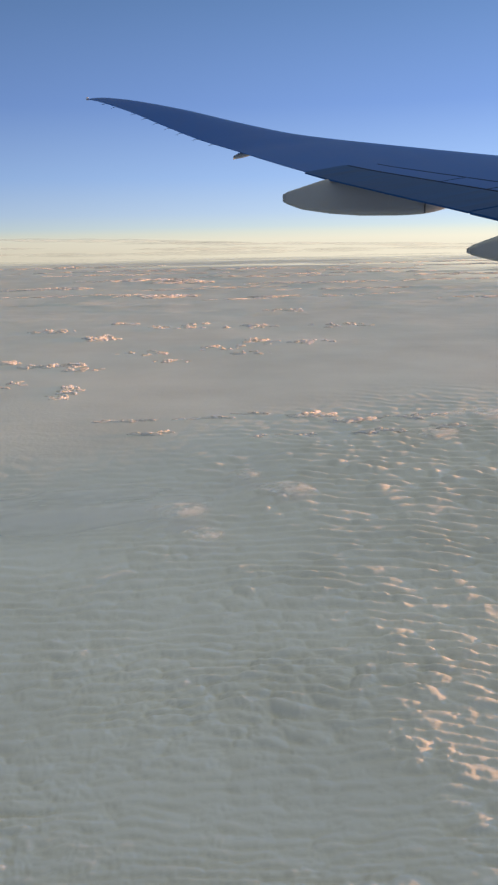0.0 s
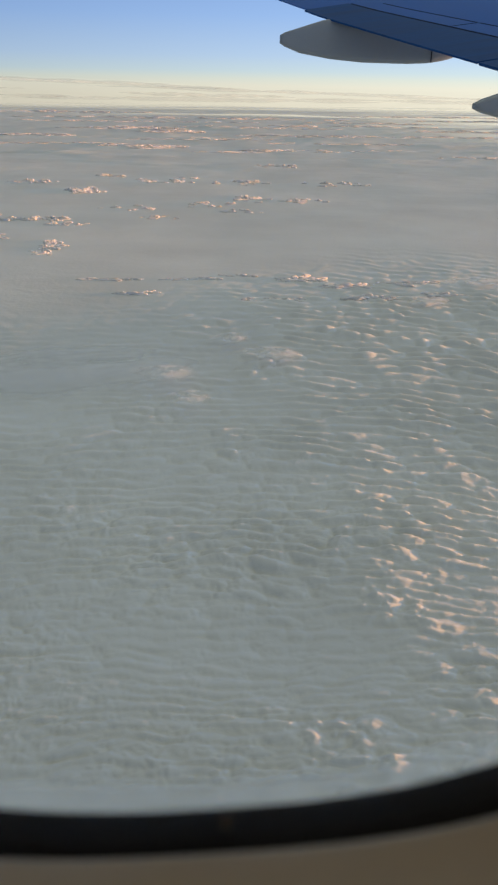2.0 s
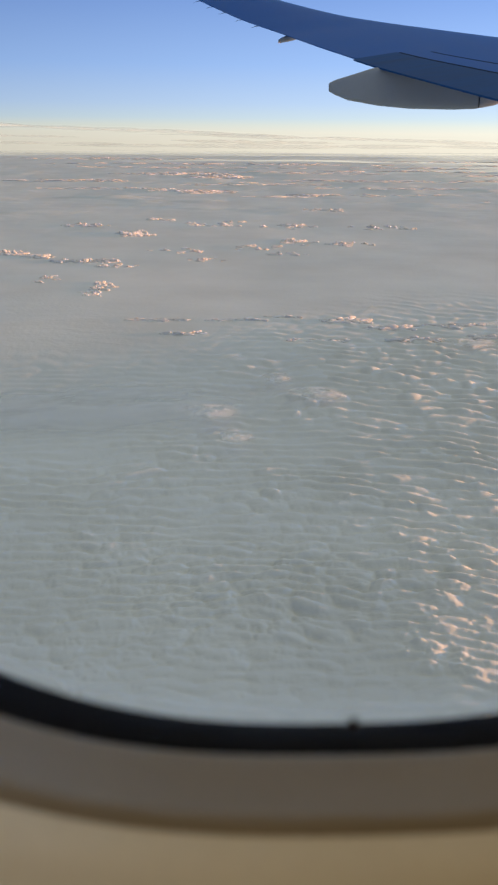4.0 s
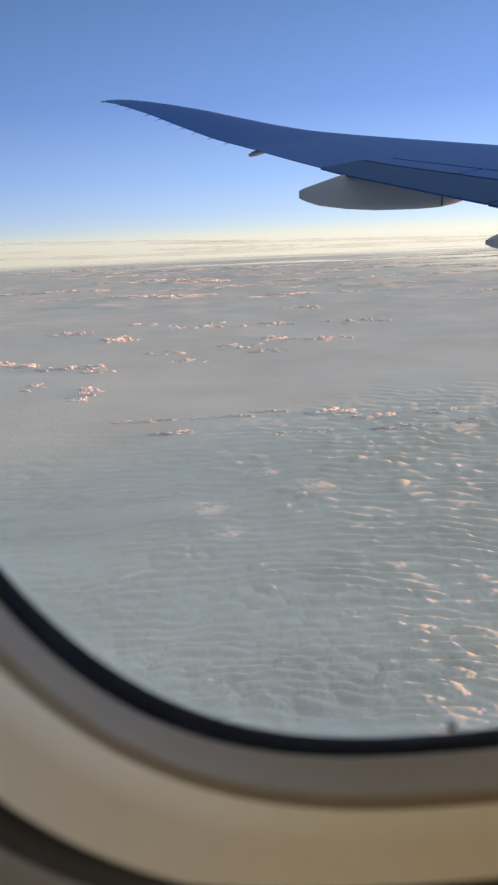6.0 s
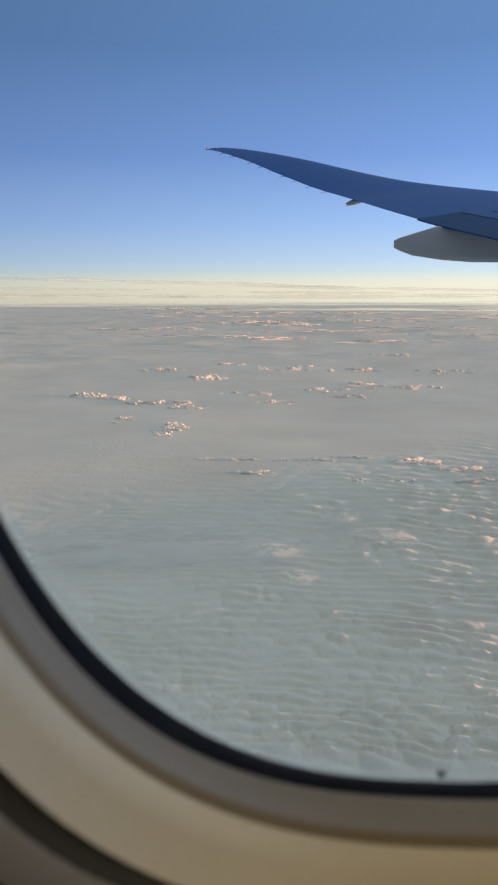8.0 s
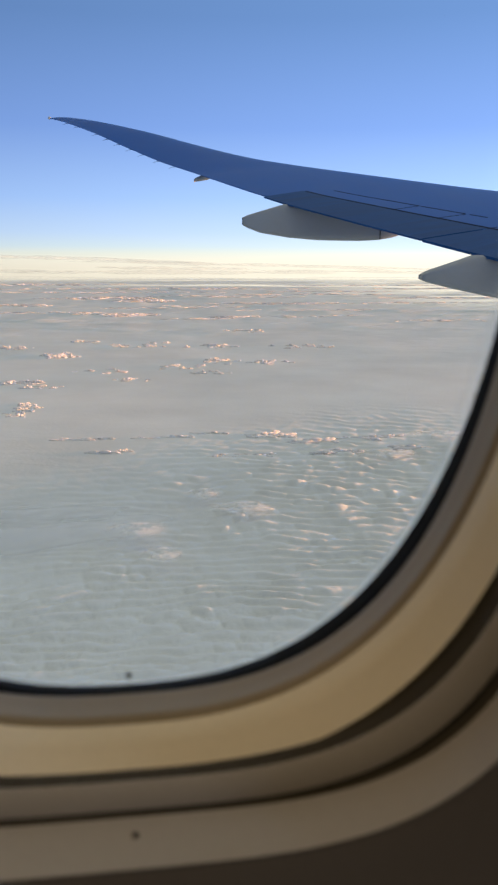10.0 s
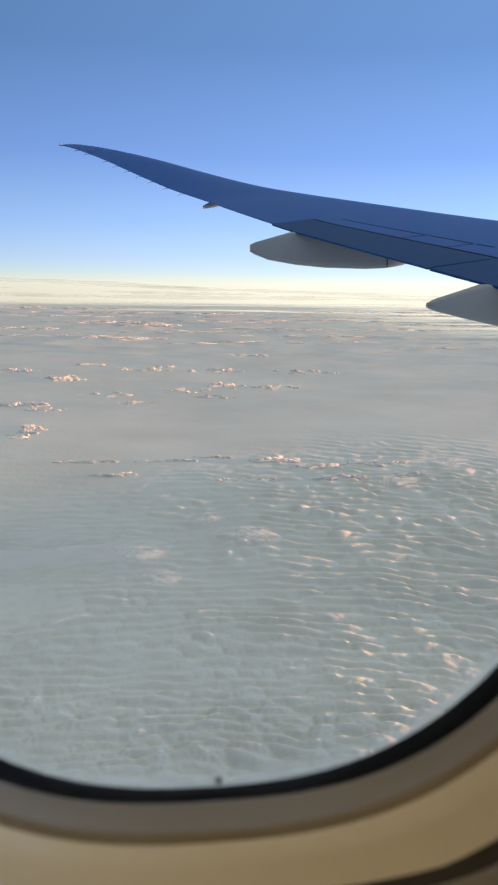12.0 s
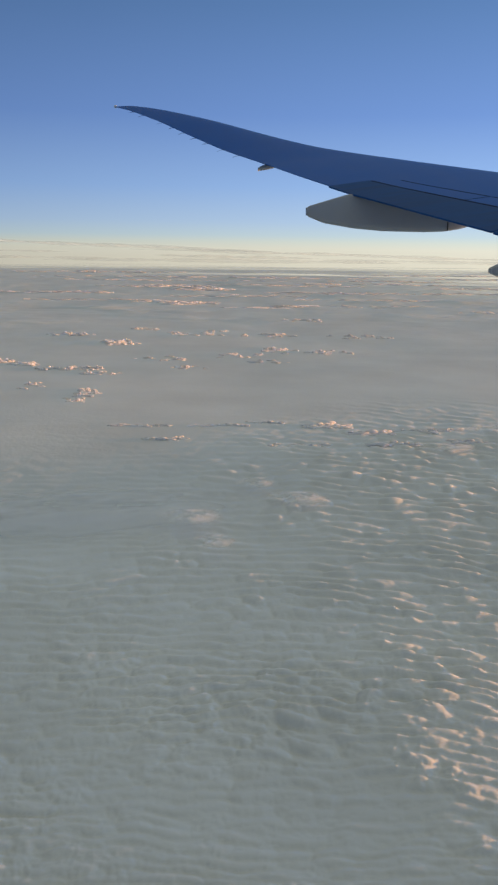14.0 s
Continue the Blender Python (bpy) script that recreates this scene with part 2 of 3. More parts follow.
# ---- noise on arrays ----
GRADS = np.random.RandomState(7).uniform(0, 2 * np.pi, 65536)


def perlin(x, y, seed=0):
    xi, yi = np.floor(x).astype(np.int64), np.floor(y).astype(np.int64)
    xf, yf = x - xi, y - yi
    u, v = xf * xf * xf * (xf * (xf * 6 - 15) + 10), yf * yf * yf * (yf * (yf * 6 - 15) + 10)

    def corner(i, j):
        a = GRADS[((xi + i) * 1619 + (yi + j) * 31337 + seed * 6971 + ((xi + i) * (yi + j)) * 13) & 65535]
        return np.cos(a) * (xf - i) + np.sin(a) * (yf - j)

    a, b, c, d = corner(0, 0), corner(1, 0), corner(0, 1), corner(1, 1)
    return ((a + u * (b - a)) * (1 - v) + (c + u * (d - c)) * v) * 1.5


def fbm(x, y, octaves=4, seed=0, gain=0.5):
    out, amp = 0, 1.0
    for o in range(octaves):
        out = out + amp * perlin(x * 2 ** o, y * 2 ** o, seed + o)
        amp *= gain
    return out


# ---- the cloud deck ----
DECK_Z = 1.1 - 129.6

# ridges of cloud on the near deck, as lines in plan
RIDGES = [
    ((43, 261), (56, 260), (66, 255), (71, 247)), ((40, 241), (52, 239), (59, 233)), ((57, 229), (64, 222), (72, 215)), ((50, 167), (58, 165), (64, 158)),
    ((98, 207), (112, 204), (120, 200)), ((112, 239), (126, 234)), ((20, 127), (25, 124), (26, 118)), ((31, 126), (37, 122), (40, 113)),
    ((52, 171), (60, 165)), ((53, 321), (68, 316)), ((30, 382), (42, 372), (58, 366)), ((84, 300), (98, 297)), ((90, 268), (101, 264)),
]
# banks of cumulus: x, y, half length, half depth, count, size
MID_BANKS = [
    (-50, 548, 22, 3, 12, 4.5), (-29, 513, 12, 4, 8, 5.5), (6, 548, 25, 3, 10, 4.0), (42, 556, 14, 4, 7, 4.2), (84, 544, 16, 5, 10, 6.5),
    (113, 523, 16, 5, 10, 6.5), (122, 486, 14, 4, 9, 6.0), (60, 490, 20, 5, 8, 5.0), (159, 532, 24, 5, 10, 5.5), (172, 493, 16, 5, 10, 6.5),
]
FAR_BANKS = [
    (-240, 855, 20, 12, 12, 9), (-202, 834, 18, 12, 13, 9), (-150, 806, 38, 14, 26, 7.5), (-108, 775, 22, 10, 12, 6.5), (-110, 655, 14, 34, 20, 6), (-165, 700, 12, 20, 6, 5),
    (-119, 1006, 26, 25, 18, 9), (-195, 1095, 34, 20, 12, 8), (-97, 1174, 24, 22, 10, 8), (-10, 1125, 60, 35, 22, 8), (84, 1100, 40, 30, 14, 8), (82, 950, 16, 35, 14, 7.5),
    (161, 1324, 40, 30, 9, 9), (215, 1087, 50, 25, 15, 8), (-60, 880, 40, 20, 10, 6), (20, 905, 40, 20, 12, 6), (60, 860, 30, 15, 10, 6), (132, 930, 50, 20, 12, 6), (-20, 820, 20, 18, 8, 5),
]
STREAKS = [
    (-159, 2294, 170, 40, 40, 20), (-26, 2178, 90, 60, 26, 20), (-75, 1690, 95, 50, 40, 14), (86, 1585, 70, 12, 14, 10), (-396, 2001, 150, 40, 24, 17), (330, 2050, 240, 40, 26, 16), (260, 1620, 190, 30, 20, 11),
    (0, 2900, 700, 60, 40, 20), (60, 1900, 220, 40, 30, 11), (-260, 1760, 160, 30, 24, 10), (400, 1800, 200, 30, 24, 11), (150, 2380, 320, 40, 34, 13), (-120, 2650, 400, 40, 34, 15), (500, 2500, 300, 60, 26, 18), (-500, 3300, 400, 80, 24, 24),
    (900, 2300, 260, 50, 26, 16), (1250, 2900, 400, 60, 30, 20), (700, 2050, 200, 30, 20, 12), (1000, 3200, 420, 60, 26, 20), (640, 2700, 260, 40, 22, 16), (620, 1500, 160, 24, 14, 9),
]


HASH = np.random.RandomState(11).uniform(0, 1, 65536)


def cobbles(u, v, seed, jx=0.7, jy=0.35):
    """Soft round-topped lumps packed in staggered rows."""
    ui, vi = np.floor(u).astype(np.int64), np.floor(v).astype(np.int64)
    total = np.zeros_like(u)
    for dj in (-1, 0, 1):
        for di in (-2, -1, 0, 1):
            j = vi + dj
            i = ui + di
            k = (i * 7919 + j * 104729 + seed * 15485863) & 65535
            a, b, c, d = HASH[k], HASH[(k + 12345) & 65535], HASH[(k + 33333) & 65535], HASH[(k + 54321) & 65535]
            du = (u - i - 0.5 - 0.5 * (j & 1) - jx * (a - 0.5)) / (0.62 + 0.55 * d)
            dv = (v - j - 0.5 - jy * (b - 0.5)) / 0.62
            total += ((0.6 + 0.45 * c) * np.clip(1 - du * du - dv * dv, 0, 1) ** 0.9) ** 5
    return total ** 0.2


def crest_height(x, y):
    """Mounds along the ridges, heaped with small cauliflower heads."""
    out = np.zeros_like(x)
    some = np.nonzero((x > -10) & (x < 150) & (y > 90) & (y < 410))[0]
    px, py = x[some], y[some]
    ridge = np.zeros_like(px)
    warp = 2.4 * perlin(px / 7, py / 7, 81)
    for line in RIDGES:
        for (ax, ay), (bx, by) in zip(line, line[1:]):
            near = np.nonzero((np.abs(px - (ax + bx) / 2) < 26) & (np.abs(py - (ay + by) / 2) < 24))[0]
            qx, qy = px[near] + warp[near], py[near] - warp[near]
            t = np.clip(((qx - ax) * (bx - ax) + (qy - ay) * (by - ay)) / ((bx - ax) ** 2 + (by - ay) ** 2), 0, 1)
            d2 = (qx - ax - t * (bx - ax)) ** 2 + (qy - ay - t * (by - ay)) ** 2
            near_by = ay < 200
            ridge[near] = np.maximum(ridge[near], (1.0 if near_by else 0.85) * np.exp(-d2 / (26.0 if near_by else 8.0)))
    big, small = cobbles(px / 3.6 + 0.06 * py, py / 3.0, 21, 0.9, 0.8), cobbles(px / 1.5, py / 1.3, 22, 0.9, 0.8)
    close = np.clip((230 - py) / 50, 0, 1)
    heads = close * (1.3 * big + 0.45 * small) + (1 - close) * (0.5 + 0.5 * small)
    out[some] = ridge * np.clip(0.65 + 0.9 * fbm(px / 7, py / 6, 2, 84), 0.1, 1.1) * (0.35 + 1.1 * heads)
    out = 1.5 * np.tanh(out / 1.5)
    return out


def deck_height(x, y, crests=True):
    """Long low ripples that widen with distance, broken into billows, over a slow swell."""
    r = np.hypot(x, y)
    wx, wy = x + 10 * fbm(x / 120, y / 120, 2, 11), y + 6 * fbm(x / 95, y / 85, 2, 17)
    wy = wy + 0.10 * x + 0.0009 * np.clip(x, 0, 400) ** 2
    bx, by = wx + 1.6 * perlin(x / 9, y / 9, 12), wy + 1.1 * perlin(x / 11, y / 8, 13)
    span = np.clip(wy, 60, 6000)
    row, wide = 38 * np.log(span / 100), np.clip(span / 38, 2.6, 10)
    phase = row + 0.55 * perlin(x / 34, row / 4.5, 45) + (0.24 + 0.16 * np.clip((330 - r) / 160, 0, 1)) * perlin(x / 12, row / 1.9, 47)
    wave = (0.5 + 0.5 * np.cos(2 * np.pi * phase)) * np.clip(0.75 + 1.0 * perlin(wx / 15, row / 1.3, 46), 0.1, 1.4)
    near = np.clip(1.7 - r / 300, 0, 1)
    close = np.clip((330 - r) / 160, 0, 1)
    patch = np.clip(0.9 + 0.6 * perlin(x / 60, y / 45, 43), 0.45, 1.25)
    big = cobbles(bx / 8.5, phase + 0.5, 3)
    fine = cobbles(bx / 4.2 + 9.3, by / 2.1, 5, 0.9, 0.8) * near
    heap = close * np.clip(0.5 + x / 130, 0.25, 1) * np.clip((240 - y) / 60, 0, 1) * cobbles(bx / 7.5 + 3.1, by / 5.6, 9, 0.9, 0.8)
    billow = (0.15 * wide * (1 + 0.9 * close) * big + 0.55 * fine + 1.8 * heap + (0.12 + 0.1 * close) * near * perlin(bx / 1.8, by / 1.2, 53)) * patch
    hazy = np.clip(0.95 + 0.5 * fbm(x / 230 + 3.1, y / 150 + 1.7, 3, 23), 0.45, 1.0)
    veil = 0.85 * np.exp(-(((x + 60) / 90) ** 2 + ((y - 375) / 45) ** 2)) + np.exp(-(((y - 720) / 130) ** 2)) * 0.85
    rough = hazy * (1 - np.clip(veil, 0, 0.88))
    strong = 1 + 0.45 * np.clip(x / 150, 0, 1) * np.clip((y - 150) / 120, 0, 1)
    h = (0.13 * wide * (1 - 0.35 * close) * wave + billow) * strong
    fade = np.clip(1.0 - (r - 330 - 0.9 * np.clip(x, -60, 170)) / 230, 0.05, 1)
    far = np.clip((r - 900) / 900, 0, 1) * np.clip((3900 - r) / 1500, 0.1, 1) * (np.clip(fbm(x / 260, y / 100, 4, 61) - 0.12, 0, 1) * 5 + 1.2 * np.abs(perlin(x / 60, y / 40, 66)))
    swell = -0.05 * np.clip(55 - x, 0, 220) * np.clip((560 - r) / 160, 0, 1) + 0.6 * fbm(x / 260, y / 150, 2, 31) * np.clip(r / 400, 0.5, 2.0) + far
    out = DECK_Z - 1.4 + (h * rough * fade + swell) * np.clip((r - 62) / 10, 0, 1)
    return out + crest_height(x, y) if crests else out


def sheet(name, thetas, radii, height, mat):
    T, R = np.meshgrid(np.radians(thetas), radii)
    x, y = R * np.sin(T), R * np.cos(T)
    z = height(x.ravel(), y.ravel())
    co = np.stack([x.ravel(), y.ravel(), z], 1)
    n, m = len(radii), len(thetas)
    idx = np.arange(n * m).reshape(n, m)
    q = np.stack([idx[:-1, :-1], idx[1:, :-1], idx[1:, 1:], idx[:-1, 1:]], -1).reshape(-1, 4)
    me = bpy.data.meshes.new(name)
    me.vertices.add(len(co))
    me.vertices.foreach_set("co", co.ravel())
    me.loops.add(q.size)
    me.loops.foreach_set("vertex_index", q.ravel().astype(np.int32))
    me.polygons.add(len(q))
    me.polygons.foreach_set("loop_start", np.arange(0, q.size, 4, dtype=np.int32))
    me.update(calc_edges=True)
    me.polygons.foreach_set("use_smooth", np.ones(len(q), dtype=bool))
    me.materials.append(mat)
    return new(name, me)


outboard = np.arange(-29, 31.01, 0.1)
thetas = np.concatenate([np.linspace(-180, -30, 40), outboard, np.linspace(32, 180, 40)])
radii = 70 * np.exp(np.linspace(0, math.log(4850 / 70), 1150))
radii = np.concatenate([[0.02, 20, 45, 62], radii])
deck = tagged(sheet("cloud_deck", thetas, radii, deck_height, M_DECK), "rippled grey-white layer of stratus cloud reaching the horizon", "clouds", kind="stuff")


# ---- cumulus puffs ----
def puff_mesh(name, seed, lumps, small=0.07, large=0.18, fine=2, flat=0.8, mat=M_PUFF):
    """One billowing cloud, about 2 m across: many small heads in an uneven heap, each with cauliflower relief."""
    rng = random.Random(seed)
    bm = bmesh.new()
    cores = [(-0.5, rng.uniform(-0.2, 0.2), 0.5)]
    for k in range(3):
        cores.append((cores[-1][0] + rng.uniform(0.2, 0.4), cores[-1][1] + rng.uniform(-0.2, 0.2), rng.uniform(0.3, 1.0)))
    for k in range(lumps):
        cx, cy, up = cores[k] if k < 4 else rng.choice(cores)
        d = 0.0 if k < 4 else rng.random() ** 0.7
        a = rng.uniform(0, 2 * math.pi)
        r = 0.2 if k < 4 else rng.uniform(small, large) * (1.25 - 0.6 * d)
        c = Vector((cx + 0.5 * d * math.cos(a), cy + 0.38 * d * math.sin(a), (0.45 * (0.4 if k < 4 else up) * (1 - d) ** 1.2 + rng.uniform(-0.08, 0.06)) * flat))
        made = bmesh.ops.create_icosphere(bm, subdivisions=fine, radius=1.0)["verts"]
        for v in made:
            n = v.co.normalized()
            p = n * 1.7 + Vector((seed * 3.1, k * 7.7, 0))
            w = 1 + 0.30 * abs(noise.noise(p)) + 0.30 * abs(noise.noise(p * 2.3)) + 0.18 * abs(noise.noise(p * 5.1))
            q = max(0.3, math.hypot(n.x, n.y)) if n.z < 0 else 1.0
            v.co = c + Vector((n.x / q, n.y / q, n.z * flat * (0.5 if n.z < 0 else 1.0))) * r * w
    me = bpy.data.meshes.new(name)
    bm.to_mesh(me)
    bm.free()
    me.polygons.foreach_set("use_smooth", [True] * len(me.polygons))
    me.materials.append(mat)
    return me


PUFFS = [puff_mesh("cumulus_cloud", s, n) for s, n in ((1, 56), (2, 64), (3, 70), (4, 52), (5, 74), (6, 60))]
FAR_PUFFS = [puff_mesh("far_cumulus", s, 22, 0.08, 0.2, 1) for s in (11, 12, 13, 14)]
rng = random.Random(5)


def bank_places(rows, stretch, lift, grow=1.0, more=1.0, kinds=PUFFS):
    spots = []
    for bx, by, rx, ry, n, s in rows:
        for k in range(int(n * more)):
            a, d = rng.uniform(0, 2 * math.pi), math.sqrt(rng.random())
            size = s * 0.5 * grow * rng.uniform(0.45, 1.15) * (1.15 - 0.4 * d)
            spots.append((bx + rx * d * math.cos(a), by + ry * d * math.sin(a), s, size, size * stretch * rng.uniform(0.8, 1.3), rng.choice(kinds), rng.uniform(-25, 25), rng.uniform(0.8, 1.4)))
    ground = deck_height(np.array([p[0] for p in spots]), np.array([p[1] for p in spots]), False)
    return [(me, Matrix.Translation((x, y, z + lift * size - 0.05 * s)) @ pose(0, 0, 0, 0, 0, turn) @ Matrix.Diagonal((sx, size, size * tall, 1)))
            for (x, y, s, size, sx, me, turn, tall), z in zip(spots, ground)]


def bank(rows, label, group, stretch, lift, grow):
    for me, m in bank_places(rows, stretch, lift, grow):
        ob = new("cumulus_cloud", me)
        ob.matrix_world = m
        tagged(ob, label, "cloud", group)


bank(MID_BANKS, "peach-lit cumulus in a long low bank on stratus", "cumulus of the middle bank", 2.5, -0.06, 1.9)
bank(FAR_BANKS, "far orange-lit cumulus tower above hazy stratus", "far cumulus towers", 1.35, 0.0, 1.85)


def joined(name, places, mat):
    """Many copies of cloud meshes in one mesh."""
    verts, faces, n0 = [], [], 0
    for me, m in places:
        co = np.empty(len(me.vertices) * 3)
        me.vertices.foreach_get("co", co)
        ids = np.empty(len(me.polygons) * 3, dtype=np.int32)
        me.polygons.foreach_get("vertices", ids)
        a = np.array(m)
        verts.append(co.reshape(-1, 3) @ a[:3, :3].T + a[:3, 3])
        faces.append(ids.reshape(-1, 3) + n0)
        n0 += len(verts[-1])
    co, q = np.concatenate(verts), np.concatenate(faces)
    out = bpy.data.meshes.new(name)
    out.vertices.add(len(co))
    out.vertices.foreach_set("co", co.ravel())
    out.loops.add(q.size)
    out.loops.foreach_set("vertex_index", q.ravel().astype(np.int32))
    out.polygons.add(len(q))
    out.polygons.foreach_set("loop_start", np.arange(0, q.size, 3, dtype=np.int32))
    out.update(calc_edges=True)
    out.polygons.foreach_set("use_smooth", np.ones(len(q), dtype=bool))
    out.materials.append(mat)
    return out


tagged(new("cloud_streaks", joined("cloud_streaks", bank_places(STREAKS, 3.6, 0.06, 1.0, 2.2, FAR_PUFFS), M_PUFF)), "cream streaks of very far cumulus near the horizon", "clouds", kind="stuff")


# ---- thin torn wisps over the deck, and stratus layers towards the horizon ----
def veil_material(name, colour, reach, scale, low, high, most):
    """A thin layer of vapour: gaps where a stretched noise is low, thinning out towards its rim."""
    mat = bpy.data.materials.new(name)
    mat.use_nodes = True
    nt = mat.node_tree
    nt.nodes.remove(nt.nodes["Principled BSDF"])
    co, mp, no, ln = (nt.nodes.new(k) for k in ("ShaderNodeTexCoord", "ShaderNodeMapping", "ShaderNodeTexNoise", "ShaderNodeVectorMath"))
    near = nt.nodes.new("ShaderNodeMapping")
    mp.inputs["Scale"].default_value, near.inputs["Scale"].default_value = scale, reach
    no.inputs["Scale"].default_value, no.inputs["Detail"].default_value = 1.0, 5.0
    ln.operation = "LENGTH"
    gap, rim, mul = nt.nodes.new("ShaderNodeMapRange"), nt.nodes.new("ShaderNodeMapRange"), nt.nodes.new("ShaderNodeMath")
    gap.interpolation_type = rim.interpolation_type = "SMOOTHSTEP"
    mul.operation = "MULTIPLY"
    for n, v in ((gap, (low, high, 0.0, most)), (rim, (1.0, 0.3, 0.0, 1.0))):
        for k, x in zip(("From Min", "From Max", "To Min", "To Max"), v):
            n.inputs[k].default_value = x
    for m in (mp, near):
        nt.links.new(co.outputs["Object"], m.inputs["Vector"])
    nt.links.new(mp.outputs["Vector"], no.inputs["Vector"])
    nt.links.new(near.outputs["Vector"], ln.inputs[0])
    nt.links.new(no.outputs["Fac"], gap.inputs["Value"])
    nt.links.new(ln.outputs["Value"], rim.inputs["Value"])
    nt.links.new(gap.outputs["Result"], mul.inputs[0])
    nt.links.new(rim.outputs["Result"], mul.inputs[1])
    dif, tra, mix, thin, last = (nt.nodes.new(k) for k in ("ShaderNodeBsdfDiffuse", "ShaderNodeBsdfTranslucent", "ShaderNodeMixShader", "ShaderNodeBsdfTransparent", "ShaderNodeMixShader"))
    for n in (dif, tra):
        n.inputs["Color"].default_value = (*colour, 1)
    nt.links.new(dif.outputs["BSDF"], mix.inputs[1])
    nt.links.new(tra.outputs["BSDF"], mix.inputs[2])
    nt.links.new(thin.outputs["BSDF"], last.inputs[1])
    nt.links.new(mix.outputs["Shader"], last.inputs[2])
    nt.links.new(mul.outputs["Value"], last.inputs["Fac"])
    nt.links.new(last.outputs["Shader"], nt.nodes["Material Output"].inputs["Surface"])
    return mat


def veil_mesh(name, rx, ry, dome, seed, mat, n=40):
    """A domed, uneven sheet of vapour."""
    u = np.linspace(-1, 1, n)
    X, Y = np.meshgrid(u, u)
    z = dome * (np.clip(1 - X * X - Y * Y, -0.4, 1) + 0.12 * fbm(X * 2.1 + seed * 9.7, Y * 2.1, 3, 70 + seed))
    verts = np.stack([X * rx, Y * ry, z], -1).reshape(-1, 3)
    return mesh_of(name, verts, grid_faces(n, n), mat)


for k, (x, y, rx, ry, dome) in enumerate(((44, 370, 19, 13, 2.4), (26, 398, 10, 11, 1.8), (-10, 344, 18, 14, 2.2), (2, 314, 11, 10, 1.6), (150, 470, 26, 14, 2.5), (205, 520, 30, 14, 2.5))):
    mat = veil_material("wisp", (0.95, 0.94, 0.93), (1 / rx, 1 / ry, 0), (0.10, 0.10, 0.2), 0.36, 0.66, 0.9)
    ob = new("cloud_wisp", veil_mesh("cloud_wisp", rx, ry, dome, k, mat))
    ob.location = (x, y, DECK_Z + 2.6)
    tagged(ob, "thin torn pinkish cloud wisp hanging over stratus", "cloud", "wisps over the stratus")
fog = veil_material("fog", (0.90, 0.92, 0.93), (1 / 120, 1 / 48, 0), (0.012, 0.03, 0.0), 0.25, 0.6, 0.75)
fog_bank = new("fog_bank", veil_mesh("fog_bank", 120, 48, 1.6, 9, fog))
fog_bank.matrix_world = pose(-75, 375, DECK_Z - 6.6, 0, -2.86, 0)
tagged(fog_bank, "smooth pale bluish fog bank lying on stratus", "cloud")


def stratus_band(az0, el0, az1, el1, thick, depth, seed):
    """A long thin layer seen edge on, tapering to both ends, with an uneven rim; ends given by bearing and height angle."""
    reach, n, m = 4550.0, 70, 14
    verts = []
    for k in range(n):
        f = k / (n - 1)
        az, el = radians(az0 + (az1 - az0) * f), radians(el0 + (el1 - el0) * f)
        body = max(0.02, math.sin(math.pi * f) ** 0.6 * (0.65 + 0.7 * float(perlin(np.array([f * 9.0]), np.array([seed * 3.3]), 90 + seed)[0])))
        c = Vector((reach * math.sin(az), reach * math.cos(az), 1.1 + reach * math.tan(el) + 3.0 * float(perlin(np.array([f * 5.0]), np.array([seed * 7.1]), 95)[0])))
        for j in range(m):
            a = 2 * math.pi * j / m
            verts.append((c.x + depth * body * math.cos(a) * math.sin(az), c.y + depth * body * math.cos(a) * math.cos(az), c.z + thick / 2 * body * math.sin(a)))
    faces = grid_faces(n, m, True) + [tuple(range(m)), tuple((n - 1) * m + k for k in reversed(range(m)))]
    return mesh_of("stratus_band", verts, faces, M_BAND)


M_BAND = cloud_material("far_stratus", (0.86, 0.85, 0.83), 0.4, bump=0.0, clear=0.85)
for k, row in enumerate(((-24, 0.10, 5, -0.72, 30, 300), (-6, -0.62, 24, -1.12, 24, 300), (-30, -1.12, -7, -1.28, 28, 300), (-4, -1.05, 8, -1.16, 24, 260), (-12, -1.36, 14, -1.38, 22, 300), (8, -1.25, 34, -1.3, 26, 300), (-34, -0.55, -10, -0.85, 22, 300))):
    tagged(new("stratus_band", stratus_band(*row, k)), "long thin grey-cream stratus layer low on the horizon", "cloud", "stratus layers at the horizon")


# ---- the wing ----
WZ = 1.1
STA_Y = [2.6, 7, 11, 14, 16.3, 18.5, 20.8, 22, 23, 24, 24.6, 25.5, 26.4, 27.0, 27.22]
STA_X = [8.085, 6.395, 4.859, 3.708, 2.825, 2.045, 1.229, 0.409, -0.274, -0.957, -1.36, -1.982, -2.597, -3.0, -3.15]
STA_Z = [-1.40, -0.70, -0.045, 0.525, 0.968, 1.44, 1.955, 2.33, 2.71, 3.10, 3.345, 3.67, 3.975, 4.13, 4.165]
STA_C = [8.2, 6.92, 5.7, 4.91, 4.3, 3.71, 3.10, 2.72, 2.41, 2.01, 1.72, 1.30, 0.85, 0.55, 0.42]


def at(table, y):
    """Smooth value along the span."""
    y = np.asarray(y, float)
    out = 0
    for d, w in ((-0.35, 0.25), (0.0, 0.5), (0.35, 0.25)):
        out = out + w * np.interp(np.clip(y + d, 2.6, 27.22), STA_Y, table)
    edge = np.minimum(y - 2.6, 27.22 - y) < 0.36
    return np.where(edge, np.interp(y, STA_Y, table), out)


STA_I = [3.2, 3.2, 3.2, 3.2, 3.2, 3.0, 2.4, 1.3, 0.4, 0.6, 1.2, 2.0, 2.5, 3.0, 3.0]


